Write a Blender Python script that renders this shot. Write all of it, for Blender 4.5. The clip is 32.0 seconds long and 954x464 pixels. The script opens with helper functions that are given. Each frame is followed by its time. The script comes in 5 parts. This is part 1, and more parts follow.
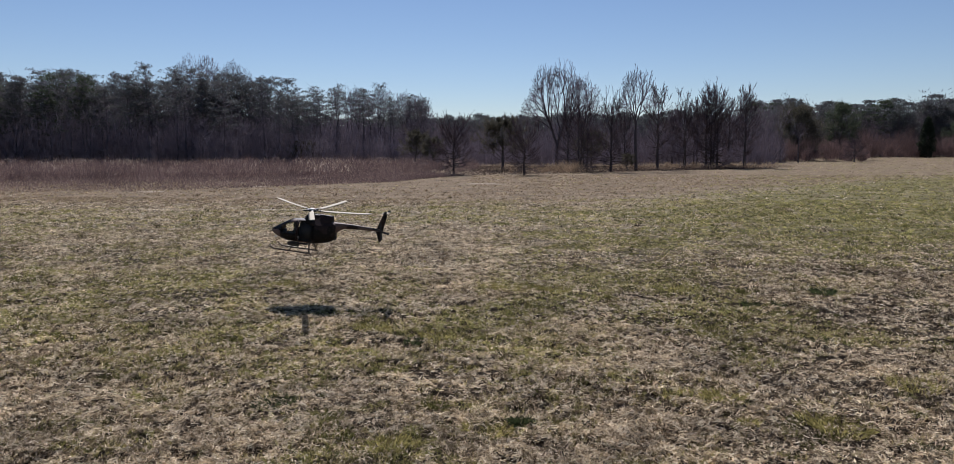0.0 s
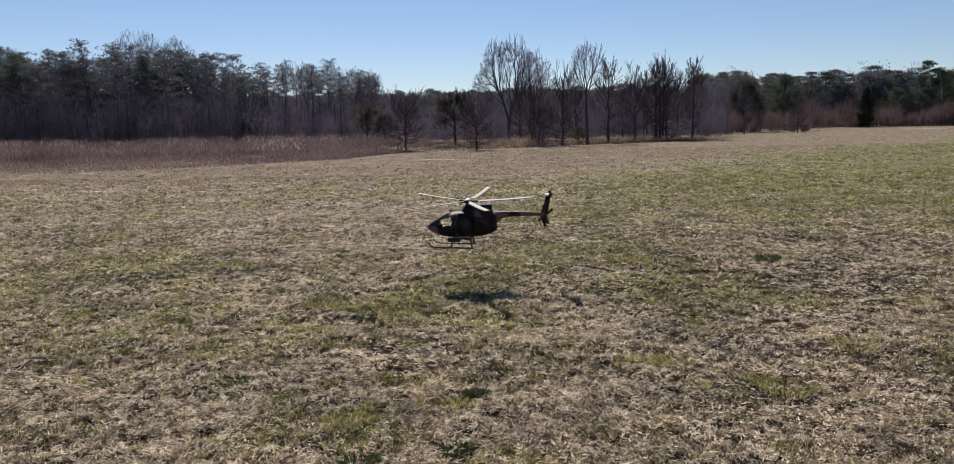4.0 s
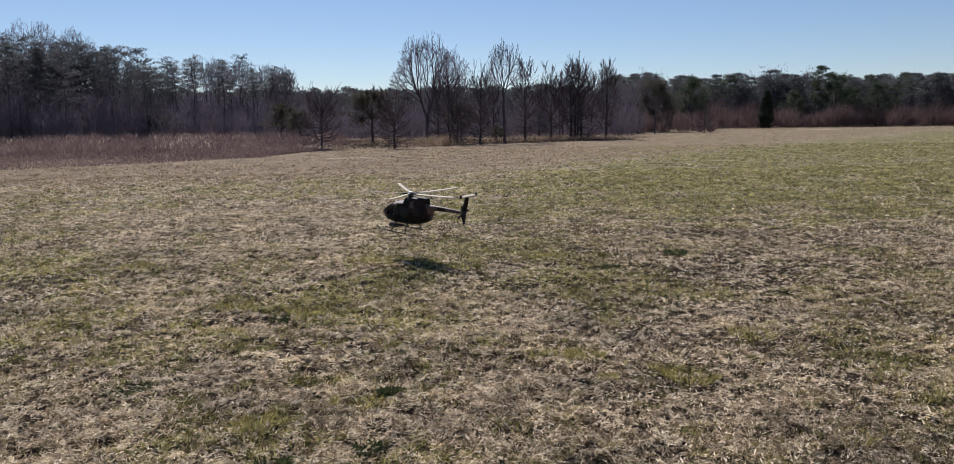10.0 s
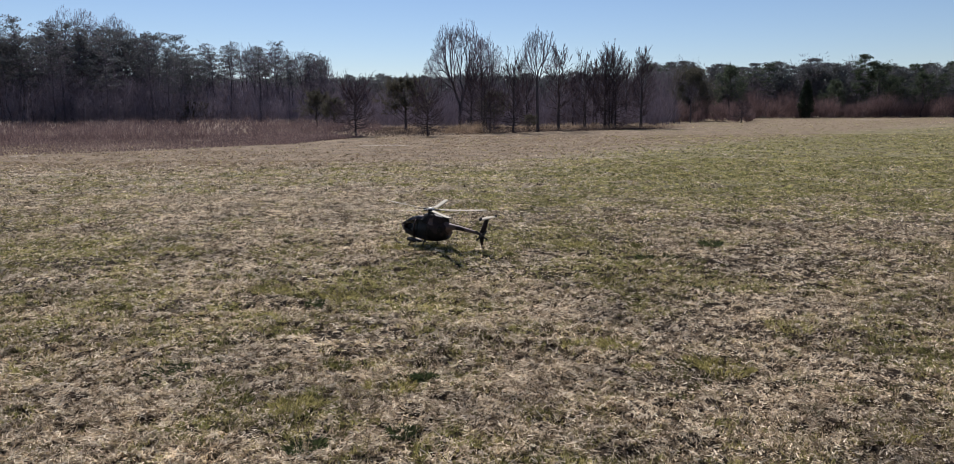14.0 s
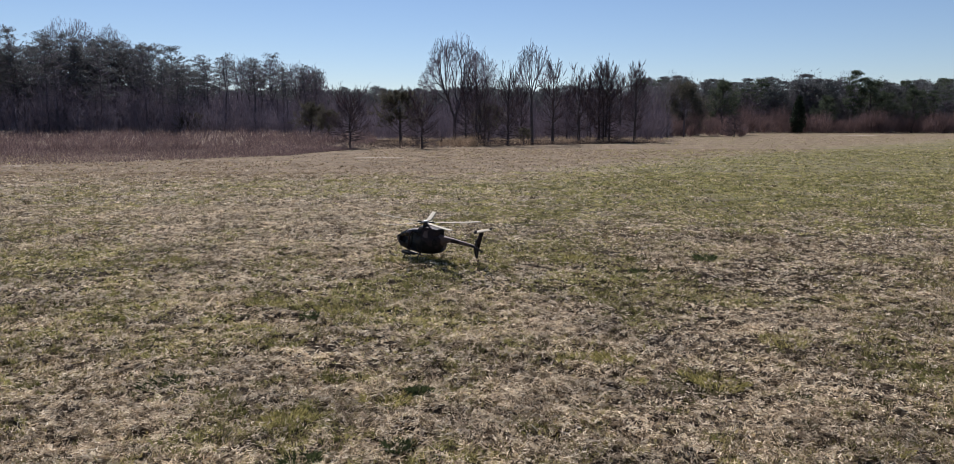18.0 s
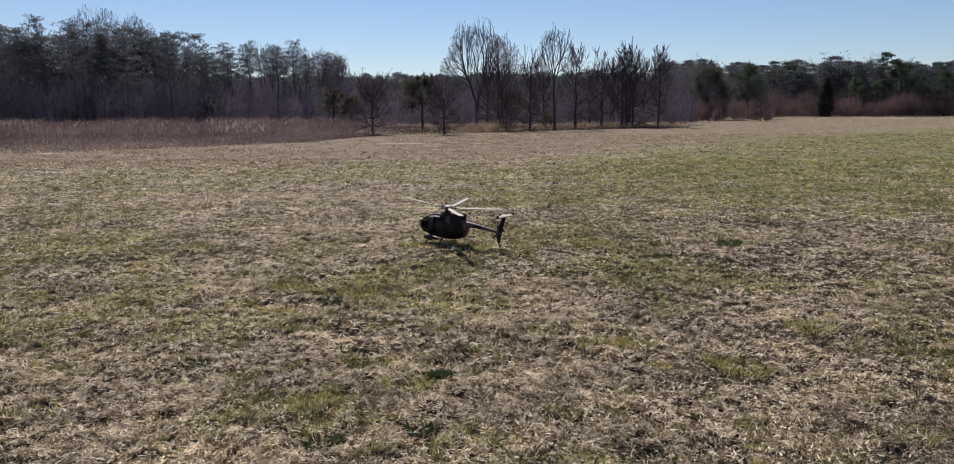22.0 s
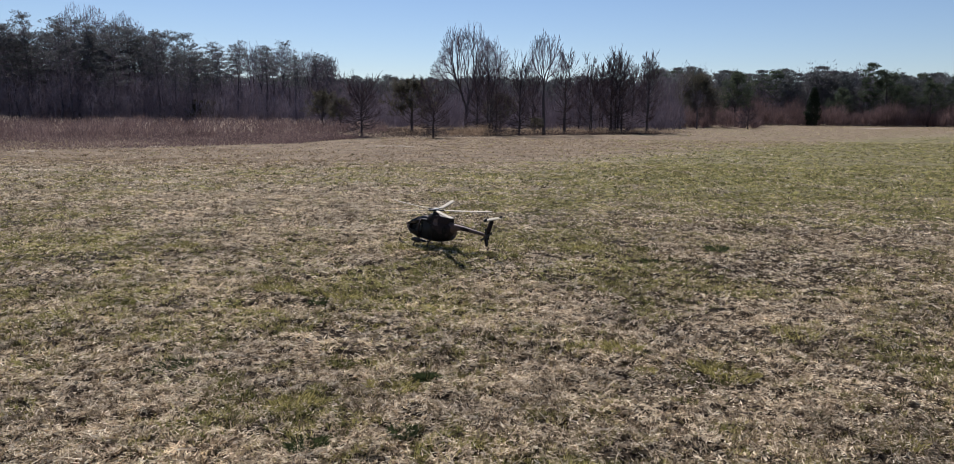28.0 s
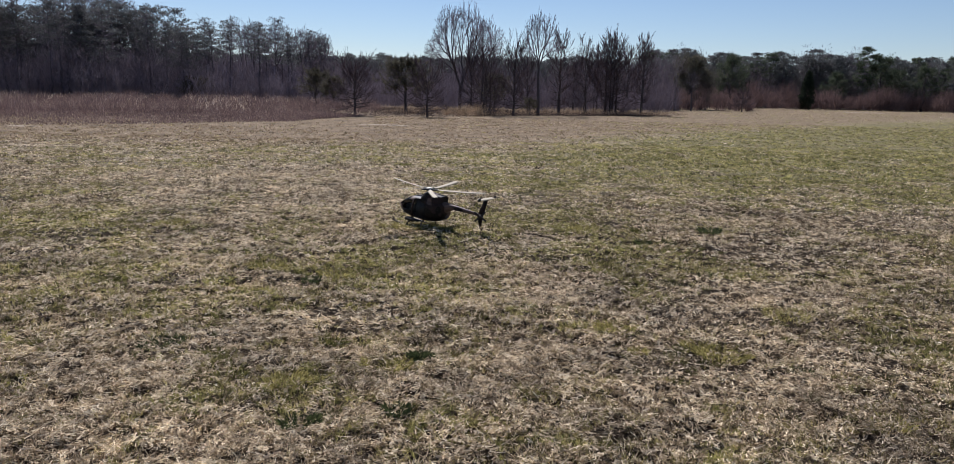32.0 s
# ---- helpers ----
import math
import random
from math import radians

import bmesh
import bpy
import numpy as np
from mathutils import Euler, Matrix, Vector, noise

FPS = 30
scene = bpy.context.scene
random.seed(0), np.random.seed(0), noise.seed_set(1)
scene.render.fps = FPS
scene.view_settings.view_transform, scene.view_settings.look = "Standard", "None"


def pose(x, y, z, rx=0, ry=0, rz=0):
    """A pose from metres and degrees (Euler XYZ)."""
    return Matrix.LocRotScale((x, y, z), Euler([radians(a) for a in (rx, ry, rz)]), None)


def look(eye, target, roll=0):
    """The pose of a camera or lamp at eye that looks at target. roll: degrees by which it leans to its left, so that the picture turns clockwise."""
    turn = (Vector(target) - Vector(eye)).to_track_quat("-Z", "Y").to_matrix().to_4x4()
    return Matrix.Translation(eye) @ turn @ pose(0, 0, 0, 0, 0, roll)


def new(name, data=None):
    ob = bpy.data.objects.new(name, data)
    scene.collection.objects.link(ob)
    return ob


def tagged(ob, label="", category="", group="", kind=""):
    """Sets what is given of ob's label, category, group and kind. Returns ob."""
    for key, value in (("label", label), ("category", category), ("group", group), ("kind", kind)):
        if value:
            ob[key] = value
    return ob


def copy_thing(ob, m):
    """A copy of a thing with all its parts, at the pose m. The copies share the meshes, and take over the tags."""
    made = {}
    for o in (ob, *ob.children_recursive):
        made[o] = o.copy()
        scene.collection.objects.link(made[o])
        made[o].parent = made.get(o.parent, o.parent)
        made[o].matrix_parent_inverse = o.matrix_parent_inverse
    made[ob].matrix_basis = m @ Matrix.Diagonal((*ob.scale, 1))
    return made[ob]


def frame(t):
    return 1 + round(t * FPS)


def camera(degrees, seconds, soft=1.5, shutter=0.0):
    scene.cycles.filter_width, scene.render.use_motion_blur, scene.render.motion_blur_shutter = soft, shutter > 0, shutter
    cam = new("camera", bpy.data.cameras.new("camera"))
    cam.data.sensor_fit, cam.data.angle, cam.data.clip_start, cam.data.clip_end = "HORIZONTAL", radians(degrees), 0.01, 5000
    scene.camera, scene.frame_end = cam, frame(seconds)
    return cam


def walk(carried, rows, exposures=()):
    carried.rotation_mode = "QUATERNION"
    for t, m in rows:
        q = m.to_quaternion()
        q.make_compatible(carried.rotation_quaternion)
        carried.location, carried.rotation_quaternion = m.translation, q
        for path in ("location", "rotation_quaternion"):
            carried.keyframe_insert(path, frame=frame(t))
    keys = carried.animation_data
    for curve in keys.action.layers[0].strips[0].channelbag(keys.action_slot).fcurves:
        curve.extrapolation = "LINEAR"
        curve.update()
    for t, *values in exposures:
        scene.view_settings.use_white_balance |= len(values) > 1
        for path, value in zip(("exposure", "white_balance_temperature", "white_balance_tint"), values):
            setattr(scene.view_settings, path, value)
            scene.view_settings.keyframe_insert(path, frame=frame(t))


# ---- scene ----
cam = camera(67.01, 32.0, soft=0.65)

# seconds, x, y, z, tilt, roll, yaw
PATH = [
    (0.0, -0.024, -0.008, 1.579, 83.63, 0.27, 7.49),
    (0.5, -0.025, -0.015, 1.565, 83.25, -0.01, 8.04),
    (1.0, -0.030, -0.004, 1.558, 81.83, 0.68, 8.55),
    (1.5, -0.028, -0.004, 1.557, 81.74, 1.13, 8.51),
    (2.0, -0.025, -0.008, 1.556, 81.52, 1.27, 8.39),
    (2.5, -0.026, -0.010, 1.554, 81.25, 1.49, 7.74),
    (3.0, -0.025, -0.002, 1.550, 80.91, 1.08, 7.13),
    (3.5, -0.025, 0.012, 1.551, 81.23, 0.67, 5.82),
    (4.0, -0.010, 0.012, 1.558, 81.68, 1.04, 3.73),
    (4.5, 0.001, 0.012, 1.561, 82.00, 0.88, 1.99),
    (6.5, 0.023, 0.001, 1.570, 82.58, 1.14, -1.86),
    (7.0, 0.019, -0.015, 1.571, 83.03, 1.18, -1.48),
    (7.5, 0.022, -0.015, 1.573, 83.13, 1.24, -1.39),
    (8.0, 0.023, -0.012, 1.572, 83.18, 1.15, -1.39),
    (8.5, 0.023, -0.009, 1.573, 83.10, 1.25, -1.14),
    (9.0, 0.024, -0.005, 1.565, 82.84, 0.77, -1.43),
    (9.5, 0.025, 0.000, 1.558, 82.19, 0.71, -2.39),
    (10.0, 0.026, 0.006, 1.547, 81.49, 0.68, -2.67),
    (10.5, 0.028, -0.007, 1.547, 80.88, 0.73, -2.23),
    (11.0, 0.024, -0.001, 1.540, 80.15, 0.81, -0.89),
    (11.5, 0.021, 0.004, 1.539, 79.70, 1.03, -0.29),
    (12.0, 0.016, 0.007, 1.539, 79.74, 1.01, 0.02),
    (12.5, 0.013, 0.007, 1.543, 79.78, 0.70, 0.30),
    (13.0, 0.009, 0.010, 1.543, 79.83, 0.38, 0.25),
    (13.5, 0.007, 0.007, 1.547, 80.32, 0.38, 0.17),
    (14.0, 0.008, 0.001, 1.546, 80.58, 0.32, -0.09),
    (14.5, 0.014, -0.007, 1.547, 80.67, 0.54, -0.11),
    (16.5, -0.004, 0.016, 1.542, 80.42, -0.10, -0.08),
    (17.0, -0.009, 0.013, 1.547, 80.45, -0.05, -0.62),
    (17.5, -0.000, -0.003, 1.550, 81.28, -0.02, -0.91),
    (18.0, -0.004, -0.005, 1.551, 81.58, -0.07, -0.53),
    (18.5, -0.001, -0.008, 1.552, 81.57, 0.05, -0.08),
    (19.0, -0.000, -0.000, 1.550, 81.59, 0.00, -0.00),
    (19.5, 0.003, -0.009, 1.549, 81.54, 0.14, 0.45),
    (20.0, 0.000, 0.000, 1.548, 81.07, 0.22, 0.74),
    (20.5, -0.001, -0.002, 1.546, 80.80, 0.18, 0.97),
    (21.0, -0.003, 0.004, 1.544, 80.55, 0.05, 1.11),
    (21.5, -0.002, -0.002, 1.542, 80.38, 0.18, 1.14),
    (22.0, -0.004, 0.003, 1.541, 80.47, 0.29, 1.20),
    (22.5, -0.004, 0.003, 1.542, 80.21, 0.40, 1.22),
    (23.0, 0.001, -0.002, 1.543, 80.29, 0.31, 1.16),
    (23.5, 0.003, -0.001, 1.542, 80.59, 0.38, 0.88),
    (24.0, -0.003, 0.012, 1.537, 81.05, 1.22, 0.52),
    (24.5, 0.004, 0.008, 1.531, 81.59, 2.20, 0.82),
    (26.5, -0.003, 0.022, 1.526, 81.28, -0.48, 1.80),
    (27.0, 0.000, 0.023, 1.527, 81.06, -0.58, 1.25),
    (27.5, 0.000, 0.027, 1.524, 80.93, -0.55, 0.72),
    (28.0, 0.000, 0.022, 1.526, 80.78, -0.56, 0.38),
    (28.5, -0.003, 0.024, 1.525, 80.51, -0.83, 0.29),
    (29.0, -0.006, 0.032, 1.523, 80.15, -1.00, 0.27),
    (29.5, -0.007, 0.030, 1.523, 80.02, -1.16, 0.01),
    (30.0, -0.008, 0.031, 1.524, 79.93, -1.23, -0.59),
    (30.5, -0.009, 0.027, 1.520, 79.97, -1.19, -0.71),
    (31.0, -0.009, 0.030, 1.522, 79.68, -1.06, -0.50),
    (31.5, -0.009, 0.036, 1.520, 79.39, -1.13, -0.15),
    (32.0, -0.011, 0.033, 1.518, 79.23, -1.21, -0.09),
]
walk(cam, [(t, pose(*row)) for t, *row in PATH], [(0.0, 0.53, 5900, 17), (1.0, 0.69, 5900, 17), (32.0, 0.69, 5900, 17)])

# ---------------------------------------------------------------- light
SUN_ELEVATION, SUN_BEARING = 45.0, -15.3      # degrees; bearing clockwise from +y
world = bpy.data.worlds.new("sky")
scene.world = world
world.use_nodes = True
sky = world.node_tree.nodes.new("ShaderNodeTexSky")
sky.sky_type, sky.sun_disc = "NISHITA", False
sky.sun_elevation, sky.sun_rotation = radians(SUN_ELEVATION), radians(SUN_BEARING)
sky.altitude, sky.air_density, sky.dust_density, sky.ozone_density = 500, 1.0, 0.08, 2.0
back = world.node_tree.nodes["Background"]
back.inputs["Strength"].default_value = 0.048
world.node_tree.links.new(sky.outputs[0], back.inputs["Color"])

sun = new("sun", bpy.data.lights.new("sun", "SUN"))
sun.data.energy, sun.data.angle, sun.data.color = 5.0, radians(0.53), (1.0, 0.95, 0.87)
sun.matrix_world = look((-26.5, 97, 100), (0, 0, 0))


# ---------------------------------------------------------------- materials
class Nodes:
    """A small builder for node materials."""

    def __init__(self, name):
        self.mat = bpy.data.materials.new(name)
        self.mat.use_nodes = True
        self.tree = self.mat.node_tree
        self.shader = self.tree.nodes["Principled BSDF"]
        self.out = self.tree.nodes["Material Output"]

    def node(self, kind, **sets):
        n = self.tree.nodes.new(kind)
        for key, value in sets.items():
            n.inputs[key.replace("_", " ")].default_value = value
        return n

    def link(self, a, b):
        self.tree.links.new(a, b)

    def where(self, scale=(1, 1, 1)):
        c = self.tree.nodes.new("ShaderNodeTexCoord")
        m = self.tree.nodes.new("ShaderNodeMapping")
        m.inputs["Scale"].default_value = scale
        self.link(c.outputs["Object"], m.inputs["Vector"])
        return m.outputs[0]

    def noise(self, scale, detail=4.0, rough=0.55, at=None):
        n = self.node("ShaderNodeTexNoise", Scale=scale, Detail=detail, Roughness=rough)
        self.link(at or self.where(), n.inputs["Vector"])
        return n.outputs["Fac"]

    def ramp(self, fac, stops):
        r = self.tree.nodes.new("ShaderNodeValToRGB")
        e = r.color_ramp.elements
        while len(e) < len(stops):
            e.new(0.5)
        for el, (p, c) in zip(e, stops):
            el.position, el.color = p, (*c, 1)
        self.link(fac, r.inputs["Fac"])
        return r.outputs["Color"]

    def mix(self, fac, a, b):
        m = self.tree.nodes.new("ShaderNodeMix")
        m.data_type = "RGBA"
        if isinstance(fac, (int, float)):
            m.inputs[0].default_value = fac
        else:
            self.link(fac, m.inputs[0])
        for s, v in ((6, a), (7, b)):
            if isinstance(v, tuple):
                m.inputs[s].default_value = (*v, 1)
            else:
                self.link(v, m.inputs[s])
        return m.outputs[2]

    def bump(self, height, strength=0.4, distance=0.02):
        b = self.node("ShaderNodeBump", Strength=strength, Distance=distance)
        self.link(height, b.inputs["Height"])
        self.link(b.outputs[0], self.shader.inputs["Normal"])

    def done(self, color, rough=0.9, metal=0.0, spec=0.3):
        if isinstance(color, tuple):
            self.shader.inputs["Base Color"].default_value = (*color, 1)
        else:
            self.link(color, self.shader.inputs["Base Color"])
        self.shader.inputs["Roughness"].default_value = rough
        self.shader.inputs["Metallic"].default_value = metal
        self.shader.inputs["Specular IOR Level"].default_value = spec
        return self.mat


def leaf_material(name, stops, glow=0.35, rough=0.7, scale=1.2, spec=0.25, tufted=False):
    """Blades, needles and leaves: colour by the piece (and by the tuft it belongs to), with light that passes through."""
    n = Nodes(name)
    g = n.tree.nodes.new("ShaderNodeNewGeometry")
    pick = g.outputs["Random Per Island"]
    if tufted:
        tone = n.tree.nodes.new("ShaderNodeAttribute")
        tone.attribute_name = "tone"
        share = n.tree.nodes.new("ShaderNodeMix")
        share.inputs[0].default_value = 0.3
        n.link(tone.outputs["Fac"], share.inputs[2])
        n.link(pick, share.inputs[3])
        pick = share.outputs[0]
    c = n.ramp(pick, stops)
    tone = n.ramp(n.noise(scale, 3.0), [(0.3, (0.62, 0.6, 0.58)), (0.7, (1.15, 1.12, 1.05))])
    m = n.tree.nodes.new("ShaderNodeMix")
    m.data_type, m.blend_type = "RGBA", "MULTIPLY"
    m.inputs[0].default_value = 1.0
    n.link(c, m.inputs[6])
    n.link(tone, m.inputs[7])
    col = m.outputs[2]
    n.done(col, rough, spec=spec)
    t = n.tree.nodes.new("ShaderNodeBsdfTranslucent")
    n.link(col, t.inputs["Color"])
    s = n.tree.nodes.new("ShaderNodeMixShader")
    s.inputs[0].default_value = glow
    n.link(n.shader.outputs[0], s.inputs[1])
    n.link(t.outputs[0], s.inputs[2])
    n.link(s.outputs[0], n.out.inputs["Surface"])
    return n.mat


def bark_material(name, dark, light, scale=9.0):
    n = Nodes(name)
    f = n.noise(scale, 6.0, 0.65, n.where((1, 1, 0.25)))
    n.bump(f, 0.8, 0.03)
    info = n.tree.nodes.new("ShaderNodeObjectInfo")
    c = n.ramp(f, [(0.3, dark), (0.7, light)])
    c2 = n.mix(info.outputs["Random"], c, n.mix(0.35, c, (0.09, 0.085, 0.09)))
    return n.done(c2, 0.95, spec=0.1)


def soil_material():
    """Soil, its colour darkened as the shade between straws, under matted dead grass; the cover of each place is held
    by the ground's own attributes.
    """
    n = Nodes("shaded_soil_and_thatch")
    green = n.tree.nodes.new("ShaderNodeAttribute")
    green.attribute_name = "green"
    belt = n.tree.nodes.new("ShaderNodeAttribute")
    belt.attribute_name = "belt"
    mid = n.noise(5.0, 5.0, 0.65)
    fine = n.noise(70.0, 6.0, 0.75)
    lump = n.noise(14.0, 3.0, 0.6)
    litter = n.noise(38.0, 8.0, 0.8)
    # near-black stops put the shadow of the grass gaps into the soil colour
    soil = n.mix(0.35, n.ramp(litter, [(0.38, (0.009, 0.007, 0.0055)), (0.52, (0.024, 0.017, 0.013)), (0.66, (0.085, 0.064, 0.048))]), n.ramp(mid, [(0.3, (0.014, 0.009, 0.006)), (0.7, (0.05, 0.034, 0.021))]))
    straw = n.ramp(fine, [(0.35, (0.09, 0.07, 0.047)), (0.58, (0.34, 0.277, 0.19)), (0.75, (0.58, 0.49, 0.355))])
    dead = n.ramp(fine, [(0.3, (0.066, 0.047, 0.03)), (0.55, (0.215, 0.164, 0.107)), (0.75, (0.36, 0.284, 0.19))])
    fresh = n.ramp(fine, [(0.3, (0.042, 0.04, 0.015)), (0.55, (0.165, 0.147, 0.066)), (0.75, (0.34, 0.295, 0.15))])
    c = n.mix(belt.outputs["Fac"], straw, dead)
    c = n.mix(green.outputs["Fac"], c, fresh)
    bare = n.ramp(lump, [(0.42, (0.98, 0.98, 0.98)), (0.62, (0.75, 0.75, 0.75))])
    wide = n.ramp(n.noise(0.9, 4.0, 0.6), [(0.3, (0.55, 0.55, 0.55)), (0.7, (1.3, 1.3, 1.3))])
    m = n.tree.nodes.new("ShaderNodeMix")
    m.data_type, m.blend_type = "RGBA", "MULTIPLY"
    m.inputs[0].default_value = 1.0
    n.link(c, m.inputs[6])
    # dark end paints small shadows among the grass; the rest is uneven tone
    shade_speck = n.ramp(n.noise(11.0, 6.0, 0.75), [(0.36, (0.28, 0.28, 0.28)), (0.48, (1.0, 1.0, 1.0)), (0.62, (1.7, 1.7, 1.7))])
    m3 = n.tree.nodes.new("ShaderNodeMix")
    m3.data_type, m3.blend_type = "RGBA", "MULTIPLY"
    m3.inputs[0].default_value = 1.0
    n.link(wide, m3.inputs[6])
    n.link(shade_speck, m3.inputs[7])
    n.link(m3.outputs[2], m.inputs[7])
    closed = n.tree.nodes.new("ShaderNodeAttribute")
    closed.attribute_name = "closed"
    bare = n.mix(closed.outputs["Fac"], bare, (0.2, 0.2, 0.2))
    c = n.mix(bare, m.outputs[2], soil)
    n.bump(fine, 0.8, 0.03)
    return n.done(c, 1.0, spec=0.05)


M_SOIL = soil_material()
# lowest stop holds the shade of the gaps, top stop the straw's glints
M_STRAW = leaf_material("dry_straw", [(0.0, (0.06, 0.042, 0.026)), (0.35, (0.35, 0.27, 0.173)), (0.7, (0.84, 0.712, 0.51)), (1.0, (0.97, 0.88, 0.7))], 0.28, tufted=True)
M_OLIVE = leaf_material("olive_grass", [(0.0, (0.06, 0.053, 0.019)), (0.5, (0.325, 0.29, 0.116)), (1.0, (0.7, 0.61, 0.29))], 0.4, tufted=True)
M_GREEN = leaf_material("green_grass", [(0.0, (0.07, 0.078, 0.024)), (0.5, (0.27, 0.268, 0.088)), (1.0, (0.6, 0.555, 0.22))], 0.45, tufted=True)
M_DARKGREEN = leaf_material("dark_green_grass", [(0.0, (0.025, 0.036, 0.017)), (0.6, (0.055, 0.072, 0.03)), (1.0, (0.13, 0.15, 0.06))], 0.35)
M_SEDGE = leaf_material("matted_olive_grass", [(0.0, (0.085, 0.076, 0.025)), (0.5, (0.28, 0.25, 0.09)), (1.0, (0.6, 0.53, 0.22))], 0.4, tufted=True)
# dark end lowered to stand for shade between the blades
M_BROWN = leaf_material("brown_dead_grass", [(0.0, (0.028, 0.019, 0.012)), (0.5, (0.215, 0.156, 0.098)), (1.0, (0.54, 0.42, 0.285))], 0.35, tufted=True)
M_WEED = leaf_material("russet_weed", [(0.0, (0.09, 0.064, 0.066)), (0.5, (0.17, 0.117, 0.114)), (0.85, (0.25, 0.178, 0.17)), (1.0, (0.44, 0.36, 0.335))], 0.25, scale=0.25)
M_PLUME = leaf_material("pale_seed_plume", [(0.0, (0.3, 0.23, 0.19)), (1.0, (0.55, 0.47, 0.4))], 0.4)
M_TWIG = leaf_material("purple_brown_twig", [(0.0, (0.14, 0.12, 0.15)), (0.6, (0.2, 0.172, 0.212)), (1.0, (0.25, 0.218, 0.258))], 0.14, 0.95, 0.3, 0.03)
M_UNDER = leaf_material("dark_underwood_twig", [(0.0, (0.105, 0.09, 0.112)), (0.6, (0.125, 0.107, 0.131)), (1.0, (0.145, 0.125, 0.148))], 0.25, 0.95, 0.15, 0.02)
M_DEADTWIG = leaf_material("dead_pine_twig", [(0.0, (0.07, 0.054, 0.07)), (0.6, (0.112, 0.088, 0.106)), (1.0, (0.16, 0.128, 0.138))], 0.12, 0.95, 0.3, 0.03)
M_THICKET = leaf_material("reddish_thicket_twig", [(0.0, (0.095, 0.066, 0.068)), (0.6, (0.175, 0.122, 0.12)), (1.0, (0.26, 0.185, 0.175))], 0.22, 0.95, 0.2, 0.03)
# pine needles lifted to bluish grey: the distant haze is in the colour
M_NEEDLE = leaf_material("hazed_pine_needle", [(0.0, (0.098, 0.104, 0.11)), (0.6, (0.132, 0.14, 0.144)), (1.0, (0.172, 0.18, 0.174))], 0.26, scale=0.3, spec=0.02)
M_PITCH = leaf_material("green_pine_needle", [(0.0, (0.04, 0.055, 0.042)), (0.6, (0.08, 0.102, 0.068)), (1.0, (0.13, 0.152, 0.092))], 0.35, scale=0.3, spec=0.02)
M_DULL = leaf_material("dull_brown_green_needle", [(0.0, (0.06, 0.06, 0.05)), (0.6, (0.12, 0.115, 0.085)), (1.0, (0.19, 0.175, 0.125))], 0.35, scale=0.4, spec=0.04)
M_REED = leaf_material("tan_standing_dead_grass", [(0.0, (0.14, 0.1, 0.07)), (0.5, (0.29, 0.215, 0.15)), (1.0, (0.46, 0.36, 0.262))], 0.28, scale=0.5)
# brown of the tussocks, with gap shade painted into the two lower stops
M_TUSSOCK = leaf_material("shade_dark_tussock_grass", [(0.0, (0.022, 0.016, 0.01)), (0.5, (0.062, 0.045, 0.027)), (1.0, (0.24, 0.185, 0.115))], 0.12, 0.9, tufted=True)
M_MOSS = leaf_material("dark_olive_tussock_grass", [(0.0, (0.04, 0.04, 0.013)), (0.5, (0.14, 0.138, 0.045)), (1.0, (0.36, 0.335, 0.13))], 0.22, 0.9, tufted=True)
M_CEDAR = leaf_material("cedar_foliage", [(0.0, (0.014, 0.021, 0.017)), (0.7, (0.036, 0.05, 0.034)), (1.0, (0.065, 0.08, 0.048))], 0.15, scale=0.6, spec=0.04)
M_CONE = leaf_material("dead_needles_and_cones", [(0.0, (0.04, 0.031, 0.033)), (0.7, (0.085, 0.065, 0.064)), (1.0, (0.15, 0.11, 0.095))], 0.2, 0.9, 0.6, 0.05)
def sand_material():
    n = Nodes("pale_sand")
    f = n.noise(6.0, 5.0, 0.6)
    n.bump(n.noise(40.0, 3.0), 0.4, 0.02)
    return n.done(n.ramp(f, [(0.3, (0.2, 0.165, 0.125)), (0.7, (0.38, 0.32, 0.245))]), 1.0, spec=0.05)


M_SAND = sand_material()
M_BARK = bark_material("dark_pine_bark", (0.034, 0.027, 0.032), (0.088, 0.071, 0.074))
# bark of the woods, paled towards purple-grey as painted haze
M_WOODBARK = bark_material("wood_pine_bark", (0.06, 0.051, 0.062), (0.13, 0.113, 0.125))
M_GREYBARK = bark_material("grey_bare_bark", (0.055, 0.047, 0.054), (0.11, 0.094, 0.1))


# ---------------------------------------------------------------- mesh helpers
def mesh_object(name, verts, tris, material, parent=None, smooth=False, tones=None):
    """One mesh object from arrays of points and triangles, with a tone for each triangle where given."""
    v = np.asarray(verts, dtype=np.float32).reshape(-1, 3)
    f = np.asarray(tris, dtype=np.int32).reshape(-1, 3)
    me = bpy.data.meshes.new(name)
    me.vertices.add(len(v))
    me.vertices.foreach_set("co", v.ravel())
    me.loops.add(f.size)
    me.loops.foreach_set("vertex_index", f.ravel())
    me.polygons.add(len(f))
    me.polygons.foreach_set("loop_start", np.arange(0, f.size, 3, dtype=np.int32))
    if smooth:
        me.polygons.foreach_set("use_smooth", np.ones(len(f), dtype=bool))
    me.materials.append(material)
    me.update(calc_edges=True)
    if tones is not None:
        me.attributes.new("tone", "FLOAT", "FACE").data.foreach_set("value", np.asarray(tones, dtype=np.float32))
    ob = new(name, me)
    ob.parent = parent
    return ob


